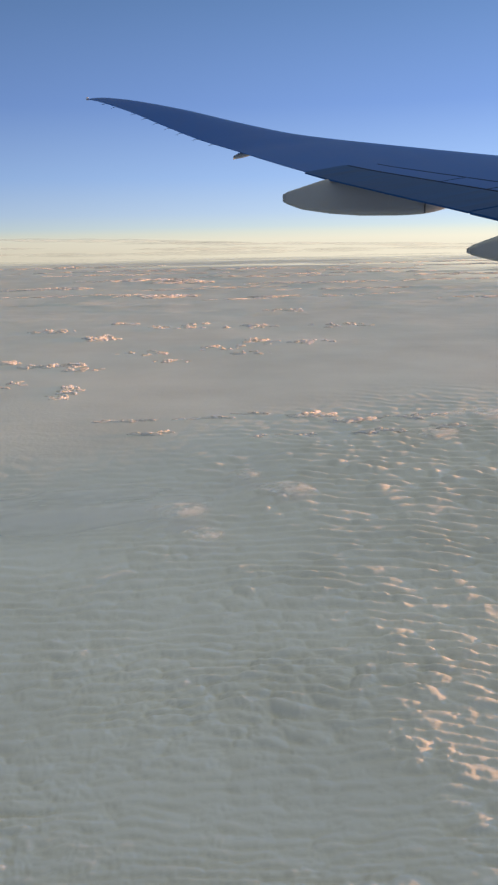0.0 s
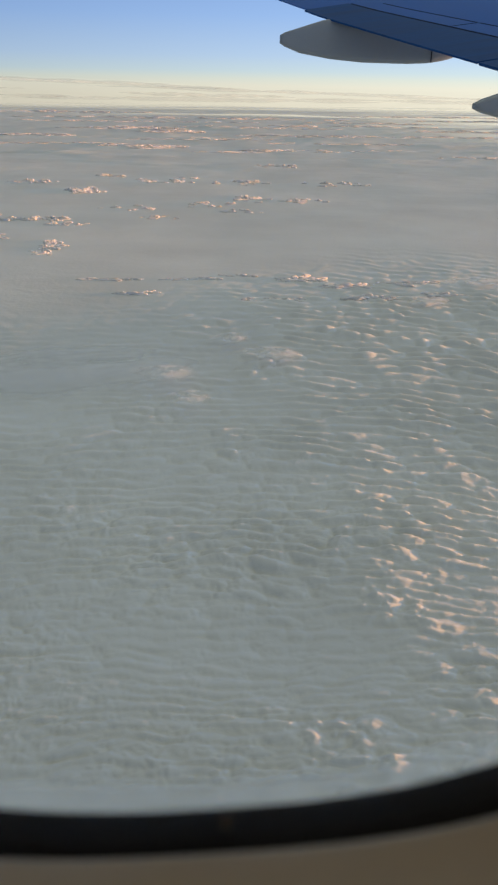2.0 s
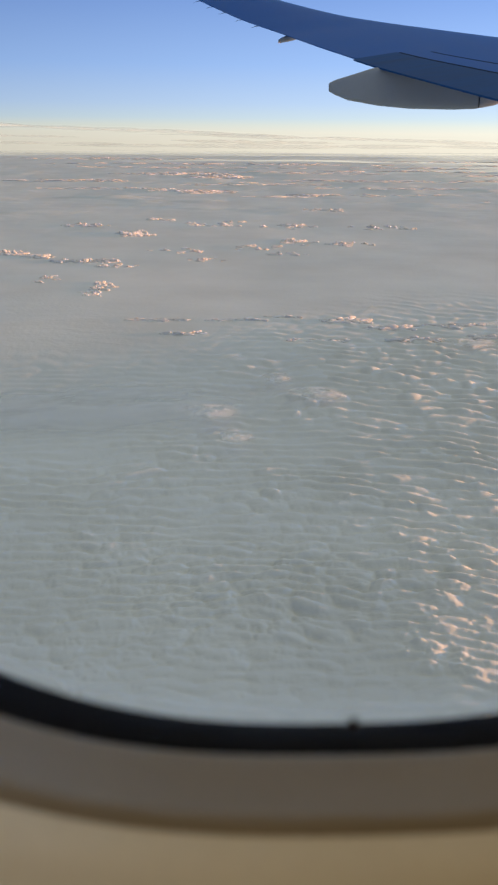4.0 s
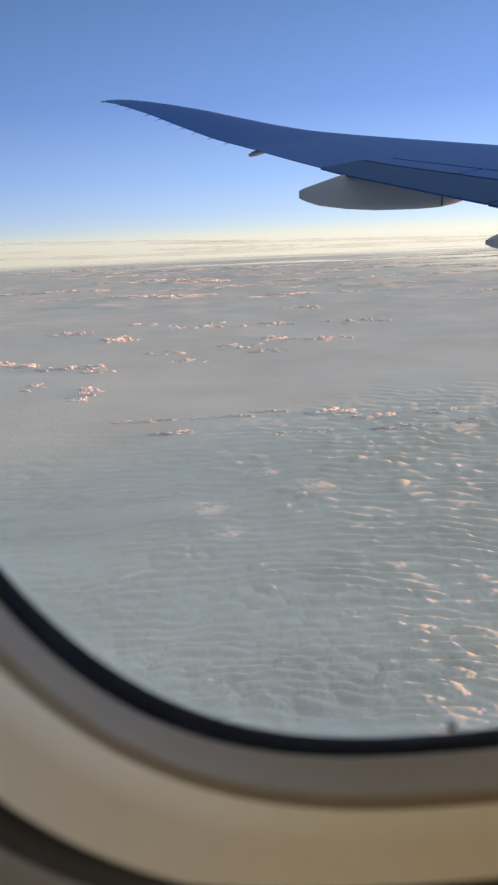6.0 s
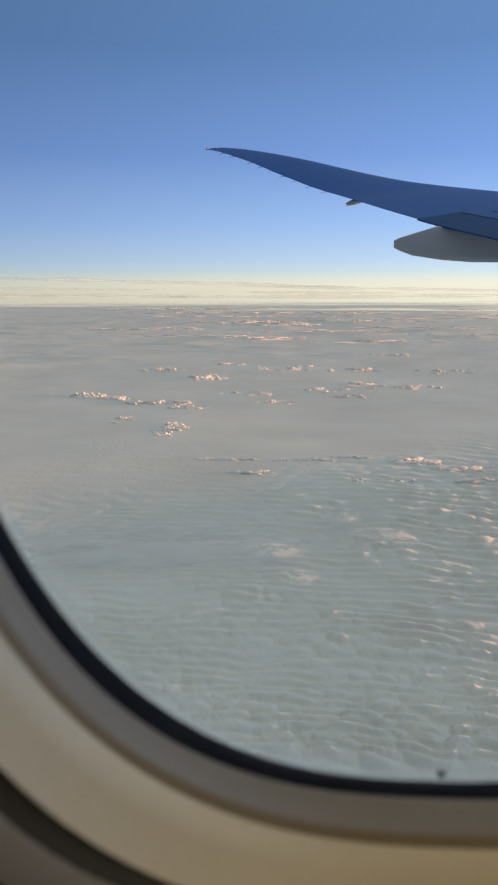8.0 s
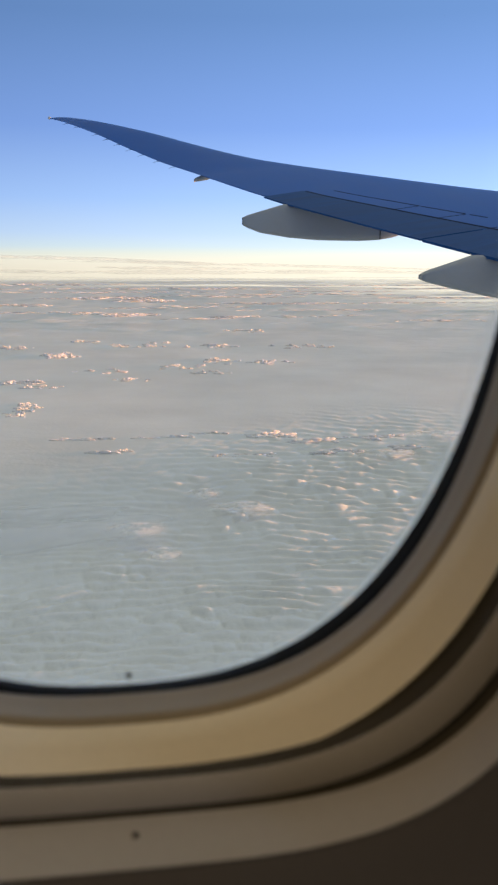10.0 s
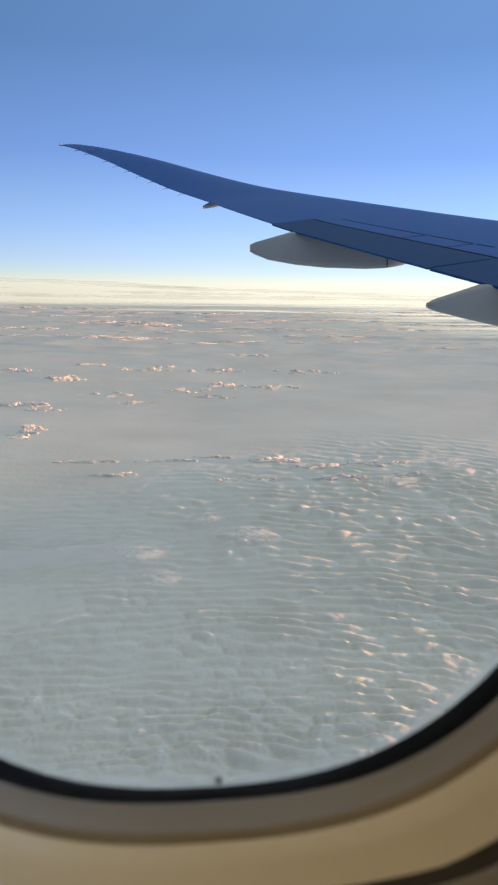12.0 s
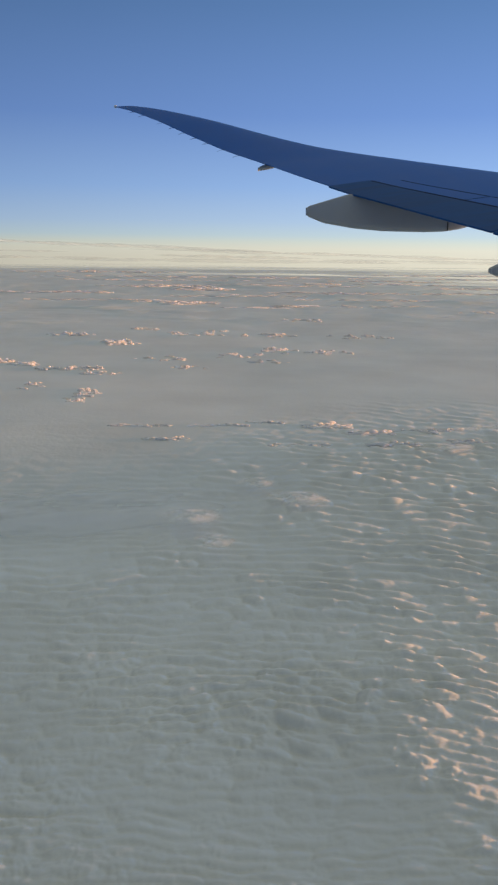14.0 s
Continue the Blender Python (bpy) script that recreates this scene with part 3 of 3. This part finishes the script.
def section(s, upper):
    t = 0.2969 * np.sqrt(s) - 0.126 * s - 0.3516 * s ** 2 + 0.2843 * s ** 3 - 0.1015 * s ** 4 - 0.0021 * s
    return (0.45 if upper else -0.50) * t


def wing_point(y, s, upper=True, lift=0.0):
    c = float(at(STA_C, y))
    x = float(at(STA_X, y)) + (1 - s) * c
    z = float(at(STA_Z, y)) + (1 - s) * c * math.tan(radians(float(at(STA_I, y)))) + float(section(np.array(float(s)), upper)) * c
    if upper:
        z += 0.02 * max(0.0, min(1.0, (y - 25.2) / 1.8)) * (1 - s ** 6)
    return Vector((x, y, WZ + z + lift))


wing = tagged(new("aircraft_wing"), "swept airliner wing with raked tip, shade and sky blue put into its colour", "aircraft wing")


def wing_skin():
    ys = np.concatenate([np.linspace(2.6, 17.2, 40), np.linspace(17.3, 27.2, 70)])
    rows = []
    for y in ys:
        flap = 0.806 if y < 17.2 else 0.985
        su = flap * (1 - np.cos(np.linspace(0, np.pi, 26))) / 2
        ring = [wing_point(y, s) for s in su[::-1]] + [wing_point(y, s, False) for s in su[1:]]
        if y < 17.2:
            ring = [wing_point(y, flap, True, -0.07)] + ring
        else:
            ring = [wing_point(y, 0.999)] + ring
        rows.append(ring)
    n = len(rows[0])
    verts = [v for r in rows for v in r]
    faces = grid_faces(len(rows), n, True, True)
    faces.append(tuple(range(n)))
    faces.append(tuple((len(rows) - 1) * n + k for k in reversed(range(n))))
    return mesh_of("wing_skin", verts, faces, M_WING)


def wing_panel(name, y0, y1, s0, s1, drop, thick, mat, cuts=24):
    """A movable panel of the trailing edge, or a strip laid on the upper skin."""
    rows = []
    for y in np.linspace(y0, y1, cuts):
        ss = np.linspace(s0, s1, 8)
        top = [wing_point(y, s, True, -drop * (1 - k / 7) ) for k, s in enumerate(ss)]
        low = [v - Vector((0, 0, thick * (1 - 0.75 * (7 - k) / 7))) for k, v in enumerate(reversed(top))]
        rows.append(top + low)
    n = len(rows[0])
    faces = grid_faces(len(rows), n, True)
    faces += [tuple(reversed(range(n))), tuple((len(rows) - 1) * n + k for k in range(n))]
    return mesh_of(name, [v for r in rows for v in r], faces, mat, False)


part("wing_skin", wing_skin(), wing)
part("flap", wing_panel("flap", 12.25, 17.15, 0.79, 1.0, -0.006, 0.12, M_FLAP), wing, "outboard flap, darker sky blue put into its colour, with oily streaks")
part("flap", wing_panel("flap", 3.2, 12.2, 0.79, 1.0, -0.006, 0.16, M_FLAP), wing, "inboard flap, darker sky blue put into its colour, with oily streaks")
for y0, y1 in ((14.45, 16.8), (13.4, 14.4), (12.95, 13.3), (11.0, 12.2), (8.6, 10.9), (6.0, 8.5)):
    part("spoiler_gap", wing_panel("spoiler_gap", y0, y1, 0.672, 0.679, -0.004, 0.006, M_GAP, 8), wing)
part("hinge_gap", wing_panel("hinge_gap", 3.2, 17.1, 0.779, 0.789, -0.008, 0.006, M_GAP, 40), wing, "dark hinge gap ahead of the flaps")
for y0 in (14.42, 13.35, 12.24, 10.95, 8.55):
    part("panel_seam", wing_panel("panel_seam", y0, y0 + 0.03, 0.68, 0.80, -0.003, 0.006, M_GAP, 3), wing)


def fairing_mesh(y0, width, top, belly):
    """A canoe-shaped cover under the trailing edge: blunt chisel tail, flat sides, deepest amidships, faired nose."""
    rows, n = [], 28
    x0, x1 = belly[0][0], belly[-1][0]
    for k in np.linspace(0, 1, 44):
        x = x0 + (x1 - x0) * k
        zt, zb = np.interp(x, *zip(*top)), np.interp(x, *zip(*belly))
        w = width * (0.42 + 0.58 * math.sin(math.pi * min(0.5, k * 1.25)) ** 0.8) * (1 - max(0, (k - 0.6) / 0.4) ** 2 * 0.9)
        if k == 0:
            w, zt, zb = w * 0.7, zt - 0.02, zb + 0.02
        ring = []
        for j in range(n):
            a = 2 * math.pi * j / n
            cy, cz = math.cos(a), math.sin(a)
            ring.append((x, y0 + w * math.copysign(abs(cy) ** 0.42, cy), WZ + (zt + zb) / 2 + (zt - zb) / 2 * math.copysign(abs(cz) ** 0.42, cz)))
        rows.append(ring)
    faces = grid_faces(len(rows), n, True)
    faces += [tuple(range(n)), tuple((len(rows) - 1) * n + k for k in reversed(range(n)))]
    return mesh_of("flap_fairing", [v for r in rows for v in r], faces, M_FAIR)


def seam_mesh(x, y0, zt, zb):
    return mesh_of("seam", [(x + dx, y0 + dy, WZ + z) for dy in (-0.012, 0.0) for z in (zb, zt) for dx in (-0.008, 0.008)],
                   [(0, 1, 3, 2), (4, 6, 7, 5), (0, 2, 6, 4), (1, 5, 7, 3), (0, 4, 5, 1), (2, 3, 7, 6)], M_GAP, False)


outer_fairing = part("flap_fairing", fairing_mesh(16.3, 0.20, ((1.95, 0.69), (2.82, 0.95), (3.2, 0.93), (6.2, 0.86)),
    ((1.95, 0.508), (2.34, 0.367), (2.94, 0.274), (3.55, 0.226), (4.41, 0.217), (4.85, 0.236), (5.16, 0.288), (5.43, 0.375), (6.2, 0.80))), wing, "pale grey canoe-shaped flap fairing")
part("seam", seam_mesh(4.85, 16.106, 0.86, 0.25), outer_fairing)
part("flap_fairing", fairing_mesh(11.05, 0.25, ((3.99, -0.32), (4.84, -0.045), (5.3, -0.08), (9.0, -0.15)),
    ((3.99, -0.428), (4.51, -0.549), (5.06, -0.663), (5.63, -0.754), (6.3, -0.80), (7.0, -0.80), (7.5, -0.74), (8.0, -0.60), (9.0, -0.2))), wing, "pale grey canoe-shaped flap fairing")


def small_fairing():
    rows, n = [], 10
    for k in np.linspace(0, 1, 12):
        x, z = 1.22 + 0.62 * k, WZ + 1.776 + 0.16 * k ** 0.8
        w = 0.05 + 0.03 * math.sin(math.pi * k)
        h = 0.03 + 0.035 * math.sin(math.pi * min(1, k + 0.1)) + 0.03 * k
        rows.append([(x, 20.8 + w * math.cos(2 * math.pi * j / n), z + h * math.sin(2 * math.pi * j / n)) for j in range(n)])
    faces = grid_faces(12, n, True) + [tuple(range(n)), tuple(11 * n + k for k in reversed(range(n)))]
    return mesh_of("aileron_actuator_fairing", [v for r in rows for v in r], faces, M_FAIR)


part("aileron_actuator_fairing", small_fairing(), wing, "small grey actuator fairing")


def wick_mesh():
    verts, faces = [], []
    for k, (x, r) in enumerate(((0.0, 0.007), (-0.09, 0.006), (-0.19, 0.003))):
        verts += [(x, r * math.cos(j * math.pi / 3), -0.05 * (x / 0.19) ** 2 + r * math.sin(j * math.pi / 3)) for j in range(6)]
    faces = grid_faces(3, 6, True)
    return mesh_of("static_wick", verts, faces, M_GAP)


WICK = wick_mesh()
for y in (21.5, 22.1, 22.7, 23.2, 23.7, 24.2, 24.7, 25.6, 26.1):
    p = wing_point(y, 1.0)
    part("static_wick", WICK, wing, "", Matrix.Translation(p + Vector((0.01, 0, 0.0))) @ pose(0, 0, 0, 0, 0, 25))


def tip_cap():
    a, b = wing_point(27.2, 1.0), wing_point(27.2, 0.0)
    bm = bmesh.new()
    bmesh.ops.create_cube(bm, size=1.0)
    bmesh.ops.scale(bm, vec=(0.09, 0.08, 0.09), verts=bm.verts)
    bmesh.ops.bevel(bm, geom=bm.edges[:], offset=0.02, segments=2, affect="EDGES")
    bmesh.ops.translate(bm, vec=a + Vector((0.05, 0.0, 0.03)), verts=bm.verts)
    me = bpy.data.meshes.new("tip_light")
    bm.to_mesh(me)
    bm.free()
    me.materials.append(M_SKIN)
    return me


part("tip_light", tip_cap(), wing, "pale tip light cover")

# ---- the cabin window ----
TILT = 8.07
WM = Matrix.Translation((0, 0, 1.1)) @ pose(0, 0, 0, TILT, 0, 0)
N_RING = 160


def outline(a, b, n, y):
    out = []
    for k in range(N_RING):
        t = 2 * math.pi * (k + 0.5) / N_RING
        c, s = math.cos(t), math.sin(t)
        out.append(Vector((a * math.copysign(abs(c) ** (2 / n), c), y, b * math.copysign(abs(s) ** (2 / n), s))))
    return out


def rings(name, profile, mat):
    verts = [v for pr in profile for v in outline(*pr)]
    return mesh_of(name, verts, grid_faces(len(profile), N_RING, True), mat)


A, B, C, D = (0.141, 0.2235, 2.50, 0.058), (0.137, 0.217, 2.668, 0.044), (0.137, 0.214, 2.585, 0.028), (0.144, 0.225, 2.81, 0.010)
E_, F_, G_, H_ = (0.1420, 0.2200, 3.33, 0.0036), (0.1465, 0.2290, 3.655, -0.0005), (0.1490, 0.2305, 3.915, -0.002), (0.1532, 0.2340, 3.66, -0.0195)


def grown(p, d, dy):
    return (p[0] + d, p[1] + d, p[2], p[3] + dy)


window = tagged(new("window_1"), "oval airliner cabin window with beige reveal", "window", kind="structure")
window.matrix_world = WM
part("seal", rings("seal", [grown(A, 0.052, 0.022), grown(A, 0.008, 0.003), A, grown(B, 0.004, 0.006), grown(B, 0.006, 0.0)], M_SEAL), window, "black rubber pane seal")
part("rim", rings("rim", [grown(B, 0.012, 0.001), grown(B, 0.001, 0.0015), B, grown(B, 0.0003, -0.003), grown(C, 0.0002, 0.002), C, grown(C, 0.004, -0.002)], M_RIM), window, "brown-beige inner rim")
def between(p, q, f, dy=0.0):
    return tuple(a + (b - a) * f for a, b in zip(p[:3], q[:3])) + (p[3] + (q[3] - p[3]) * f + dy,)


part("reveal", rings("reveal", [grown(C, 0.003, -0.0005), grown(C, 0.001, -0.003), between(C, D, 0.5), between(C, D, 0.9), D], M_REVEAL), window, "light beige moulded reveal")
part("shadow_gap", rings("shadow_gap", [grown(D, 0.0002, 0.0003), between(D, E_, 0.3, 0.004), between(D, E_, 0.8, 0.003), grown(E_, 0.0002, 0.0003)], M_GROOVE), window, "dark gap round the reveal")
part("inner_trim", rings("inner_trim", [E_, between(E_, F_, 0.12, -0.0008), between(E_, F_, 0.85, -0.0008), F_], M_TRIM), window, "taupe trim ring")
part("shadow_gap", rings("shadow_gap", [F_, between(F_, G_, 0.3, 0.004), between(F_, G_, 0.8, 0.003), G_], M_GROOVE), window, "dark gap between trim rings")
part("outer_trim", rings("outer_trim", [G_, between(G_, H_, 0.1, -0.0008), between(G_, H_, 0.85, -0.0008), H_], M_TRIM), window, "grey trim ring")


def pane_mesh(name, p, y, thick):
    front, back = outline(p[0], p[1], p[2], y), outline(p[0], p[1], p[2], y + thick)
    n = N_RING
    return mesh_of(name, front + back, [tuple(range(n)), tuple(reversed(range(n, 2 * n)))] + [(k, (k + 1) % n, n + (k + 1) % n, n + k) for k in range(n)], M_GLASS, False)


pane = part("pane", pane_mesh("pane", grown(A, 0.016, 0), 0.0665, 0.004), window, "clear acrylic pane")
inner_pane = part("pane", pane_mesh("pane", grown(B, 0.006, 0), 0.0482, 0.002), window, "thin clear inner acrylic sheet")
pane.visible_shadow = inner_pane.visible_shadow = False


def frost_material(name, p, inner, amount):
    """A film of fine scratches and dried moisture, densest at the very edge of the pane."""
    mat = bpy.data.materials.new(name)
    mat.use_nodes = True
    nt = mat.node_tree
    nt.nodes.remove(nt.nodes["Principled BSDF"])

    def calc(op, a, b=None):
        n = nt.nodes.new("ShaderNodeMath")
        n.operation = op
        for k, v in enumerate((a, b)):
            if isinstance(v, (int, float)):
                n.inputs[k].default_value = v
            elif v is not None:
                nt.links.new(v, n.inputs[k])
        return n.outputs["Value"]

    co, sp, no = nt.nodes.new("ShaderNodeTexCoord"), nt.nodes.new("ShaderNodeSeparateXYZ"), nt.nodes.new("ShaderNodeTexNoise")
    no.inputs["Scale"].default_value, no.inputs["Detail"].default_value = 35.0, 5.0
    nt.links.new(co.outputs["Object"], sp.inputs["Vector"])
    nt.links.new(co.outputs["Object"], no.inputs["Vector"])
    far = calc("POWER", calc("ADD", calc("POWER", calc("ABSOLUTE", calc("DIVIDE", sp.outputs["X"], p[0])), p[2]),
                             calc("POWER", calc("ABSOLUTE", calc("DIVIDE", sp.outputs["Z"], p[1])), p[2])), 1 / p[2])
    rise = nt.nodes.new("ShaderNodeMapRange")
    rise.inputs["From Min"].default_value, rise.inputs["From Max"].default_value = inner, 1.02
    nt.links.new(far, rise.inputs["Value"])
    fac = calc("MULTIPLY", calc("MULTIPLY", calc("POWER", rise.outputs["Result"], 2.6), amount), calc("ADD", no.outputs["Fac"], 0.5))
    tr, df, mx = (nt.nodes.new(k) for k in ("ShaderNodeBsdfTransparent", "ShaderNodeBsdfTranslucent", "ShaderNodeMixShader"))
    df.inputs["Color"].default_value = (0.86, 0.87, 0.80, 1)
    nt.links.new(fac, mx.inputs["Fac"])
    nt.links.new(tr.outputs["BSDF"], mx.inputs[1])
    nt.links.new(df.outputs["BSDF"], mx.inputs[2])
    nt.links.new(mx.outputs["Shader"], nt.nodes["Material Output"].inputs["Surface"])
    return mat


film = part("frosted_edge", rings("frosted_edge", [(A[0] + w, A[1] + w, A[2], 0.0655) for w in (0.018, 0.008, 0.0, -0.008, -0.020)], frost_material("frost", A, 0.965, 0.32)), window, "hazy edge of the acrylic pane")
film.visible_shadow = False


def vent_mesh():
    bm = bmesh.new()
    bmesh.ops.create_cone(bm, cap_ends=True, segments=16, radius1=0.0012, radius2=0.0008, depth=0.0015, matrix=pose(0, 0, 0, 90, 0, 0))
    me = bpy.data.meshes.new("vent_hole")
    bm.to_mesh(me)
    bm.free()
    me.materials.append(M_GROOVE)
    return me


part("vent_hole", vent_mesh(), window, "small dark breather hole", Matrix.Translation((0.002, 0.0475, -0.2111)))

part("screw_cap", vent_mesh(), window, "tiny dark screw cap", Matrix.Translation((0.0047, -0.0088, -0.2318)))

# ---- cabin wall, floor and fuselage ----
R_LINE, R_SKIN = 2.80, 2.90
CY, CZ = -2.80 * math.cos(radians(TILT)) - 0.012, 1.1 - 2.80 * math.sin(radians(TILT))


def wall_patch():
    """The moulded wall panel round the window, on the curve of the cabin side."""
    inner = outline(*grown(H_, 0.0005, 0.001))
    rows = []
    for k in range(14):
        f = (k / 13) ** 1.5
        row = []
        for v in inner:
            d = Vector((v.x, 0, v.z))
            m = max(abs(d.x) / 0.40, abs(d.z) / 0.46)
            q = d.lerp(d / m, f)
            y = math.sqrt(R_LINE ** 2 - q.z ** 2) - R_LINE - 0.012
            g = min(1, k / 5)
            row.append((q.x, (H_[3] + 0.0015) * (1 - g) + (y - 0.004) * g, q.z))
        rows.append(row)
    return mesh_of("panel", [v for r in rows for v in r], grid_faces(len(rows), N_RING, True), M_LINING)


def tube(name, radius, hole, mat, flip):
    """A length of round fuselage along x, with a hole where the window panel sits."""
    xs = [-7, -5, -3, -1.5, -0.7, -hole[0], hole[0], 0.7, 1.5, 3, 5, 7, 9, 11]
    a0 = hole[1] / radius
    angs = [radians(TILT) - a0, radians(TILT) + a0] + [radians(TILT) + a0 + (2 * math.pi - 2 * a0) * k / 60 for k in range(1, 60)]
    verts = [(x, CY + radius * math.cos(a), CZ + radius * math.sin(a)) for x in xs for a in angs]
    n = len(angs)
    faces = []
    for i in range(len(xs) - 1):
        for j in range(n):
            if j == 0 and i == 5:
                continue
            k = (j + 1) % n
            q = (i * n + j, i * n + k, (i + 1) * n + k, (i + 1) * n + j)
            faces.append(q[::-1] if flip else q)
    return mesh_of(name, verts, faces, mat)


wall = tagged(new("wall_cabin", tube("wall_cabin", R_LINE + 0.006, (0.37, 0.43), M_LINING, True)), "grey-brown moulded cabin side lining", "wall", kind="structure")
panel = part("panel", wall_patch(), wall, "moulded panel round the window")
panel.matrix_world = WM
skin = tagged(new("fuselage", tube("fuselage", R_SKIN, (0.225, 0.32), M_SKIN, False)), "white painted round airliner fuselage", "fuselage", kind="structure")


def skin_patch():
    rows = []
    for k in range(5):
        row = []
        for v in outline(*grown(A, 0.05, 0)):
            d = Vector((v.x, 0, v.z))
            q = d.lerp(d / max(abs(d.x) / 0.25, abs(d.z) / 0.35), k / 4)
            row.append((q.x, 0.080 if k == 0 else math.sqrt(R_SKIN ** 2 - q.z ** 2) - R_SKIN + 0.094, q.z))
        rows.append(row)
    return mesh_of("window_surround", [v for r in rows for v in r], grid_faces(5, N_RING, True), M_SKIN)


part("window_surround", skin_patch(), skin).matrix_world = WM


def disc(name, x, mat):
    n = 48
    return mesh_of(name, [(x, CY + 2.895 * math.cos(2 * math.pi * k / n), CZ + 2.895 * math.sin(2 * math.pi * k / n)) for k in range(n)] +
                   [(x + 0.1, CY + 2.895 * math.cos(2 * math.pi * k / n), CZ + 2.895 * math.sin(2 * math.pi * k / n)) for k in range(n)],
                   [tuple(range(n)), tuple(range(n, 2 * n))] + [(k, (k + 1) % n, n + (k + 1) % n, n + k) for k in range(n)], mat, False)


for x, name in ((-7.1, "wall_aft"), (11.0, "wall_forward")):
    tagged(new(name, disc(name, x, M_LINING)), "plain cabin bulkhead closing the fuselage", "wall", kind="structure")


def floor_mesh():
    w = math.sqrt(2.79 ** 2 - CZ ** 2)
    v = [(x, y, z) for z in (-0.06, 0.0) for x, y in ((-7, CY - w), (11, CY - w), (11, CY + w), (-7, CY + w))]
    return mesh_of("floor", v, [(3, 2, 1, 0), (4, 5, 6, 7), (0, 1, 5, 4), (1, 2, 6, 5), (2, 3, 7, 6), (3, 0, 4, 7)], M_FLOOR, False)


tagged(new("floor", floor_mesh()), "dark blue cabin carpet floor", "floor", kind="structure")


# ---- unseen warm fill light added near the cabin ceiling ----
def warm_fill_housing():
    bm = bmesh.new()
    bmesh.ops.create_cube(bm, size=1.0)
    bmesh.ops.scale(bm, vec=(6.0, 0.22, 0.05), verts=bm.verts)
    bmesh.ops.bevel(bm, geom=bm.edges[:], offset=0.012, segments=2, affect="EDGES")
    me = bpy.data.meshes.new("housing")
    bm.to_mesh(me)
    bm.free()
    me.materials.append(M_TRIM)
    return me


warm_fill = tagged(new("warm_fill"), "long dim warm fill light added unseen near the cabin ceiling", "ceiling light")
warm_fill.location = (-2.0, -1.3, CZ + 2.25)
part("housing", warm_fill_housing(), warm_fill)
lamp = new("warm_fill_lamp", bpy.data.lights.new("warm_fill_lamp", "AREA"))
lamp.data.shape, lamp.data.size, lamp.data.size_y = "RECTANGLE", 5.8, 0.18
lamp.data.energy, lamp.data.color = 27.0, (1.0, 0.75, 0.44)
lamp.location = (-2.0, -1.3, CZ + 2.215)


# ---- unseen cool fill light added further forward, brightens the left reveal ----
cool_fill = tagged(new("cool_fill"), "added unseen cool white fill light further forward in the cabin", "wall light")
cool_fill.location = (4.3, -1.3, 1.45)
aim = (Vector((0, 0, 1.1)) - cool_fill.location).to_track_quat("-Z", "Y").to_matrix().to_4x4()


def cool_fill_housing():
    bm = bmesh.new()
    bmesh.ops.create_cube(bm, size=1.0)
    bmesh.ops.scale(bm, vec=(0.66, 0.66, 0.06), verts=bm.verts)
    bmesh.ops.bevel(bm, geom=bm.edges[:], offset=0.015, segments=2, affect="EDGES")
    me = bpy.data.meshes.new("housing")
    bm.to_mesh(me)
    bm.free()
    me.materials.append(M_TRIM)
    return me


part("housing", cool_fill_housing(), cool_fill, "", aim @ Matrix.Translation((0, 0, 0.04)))
wash = new("cool_fill_lamp", bpy.data.lights.new("cool_fill_lamp", "AREA"))
wash.data.shape, wash.data.size, wash.data.size_y = "RECTANGLE", 0.6, 0.6
wash.data.energy, wash.data.color = 27.0, (0.90, 0.95, 1.0)
wash.matrix_world = Matrix.Translation(cool_fill.location) @ aim
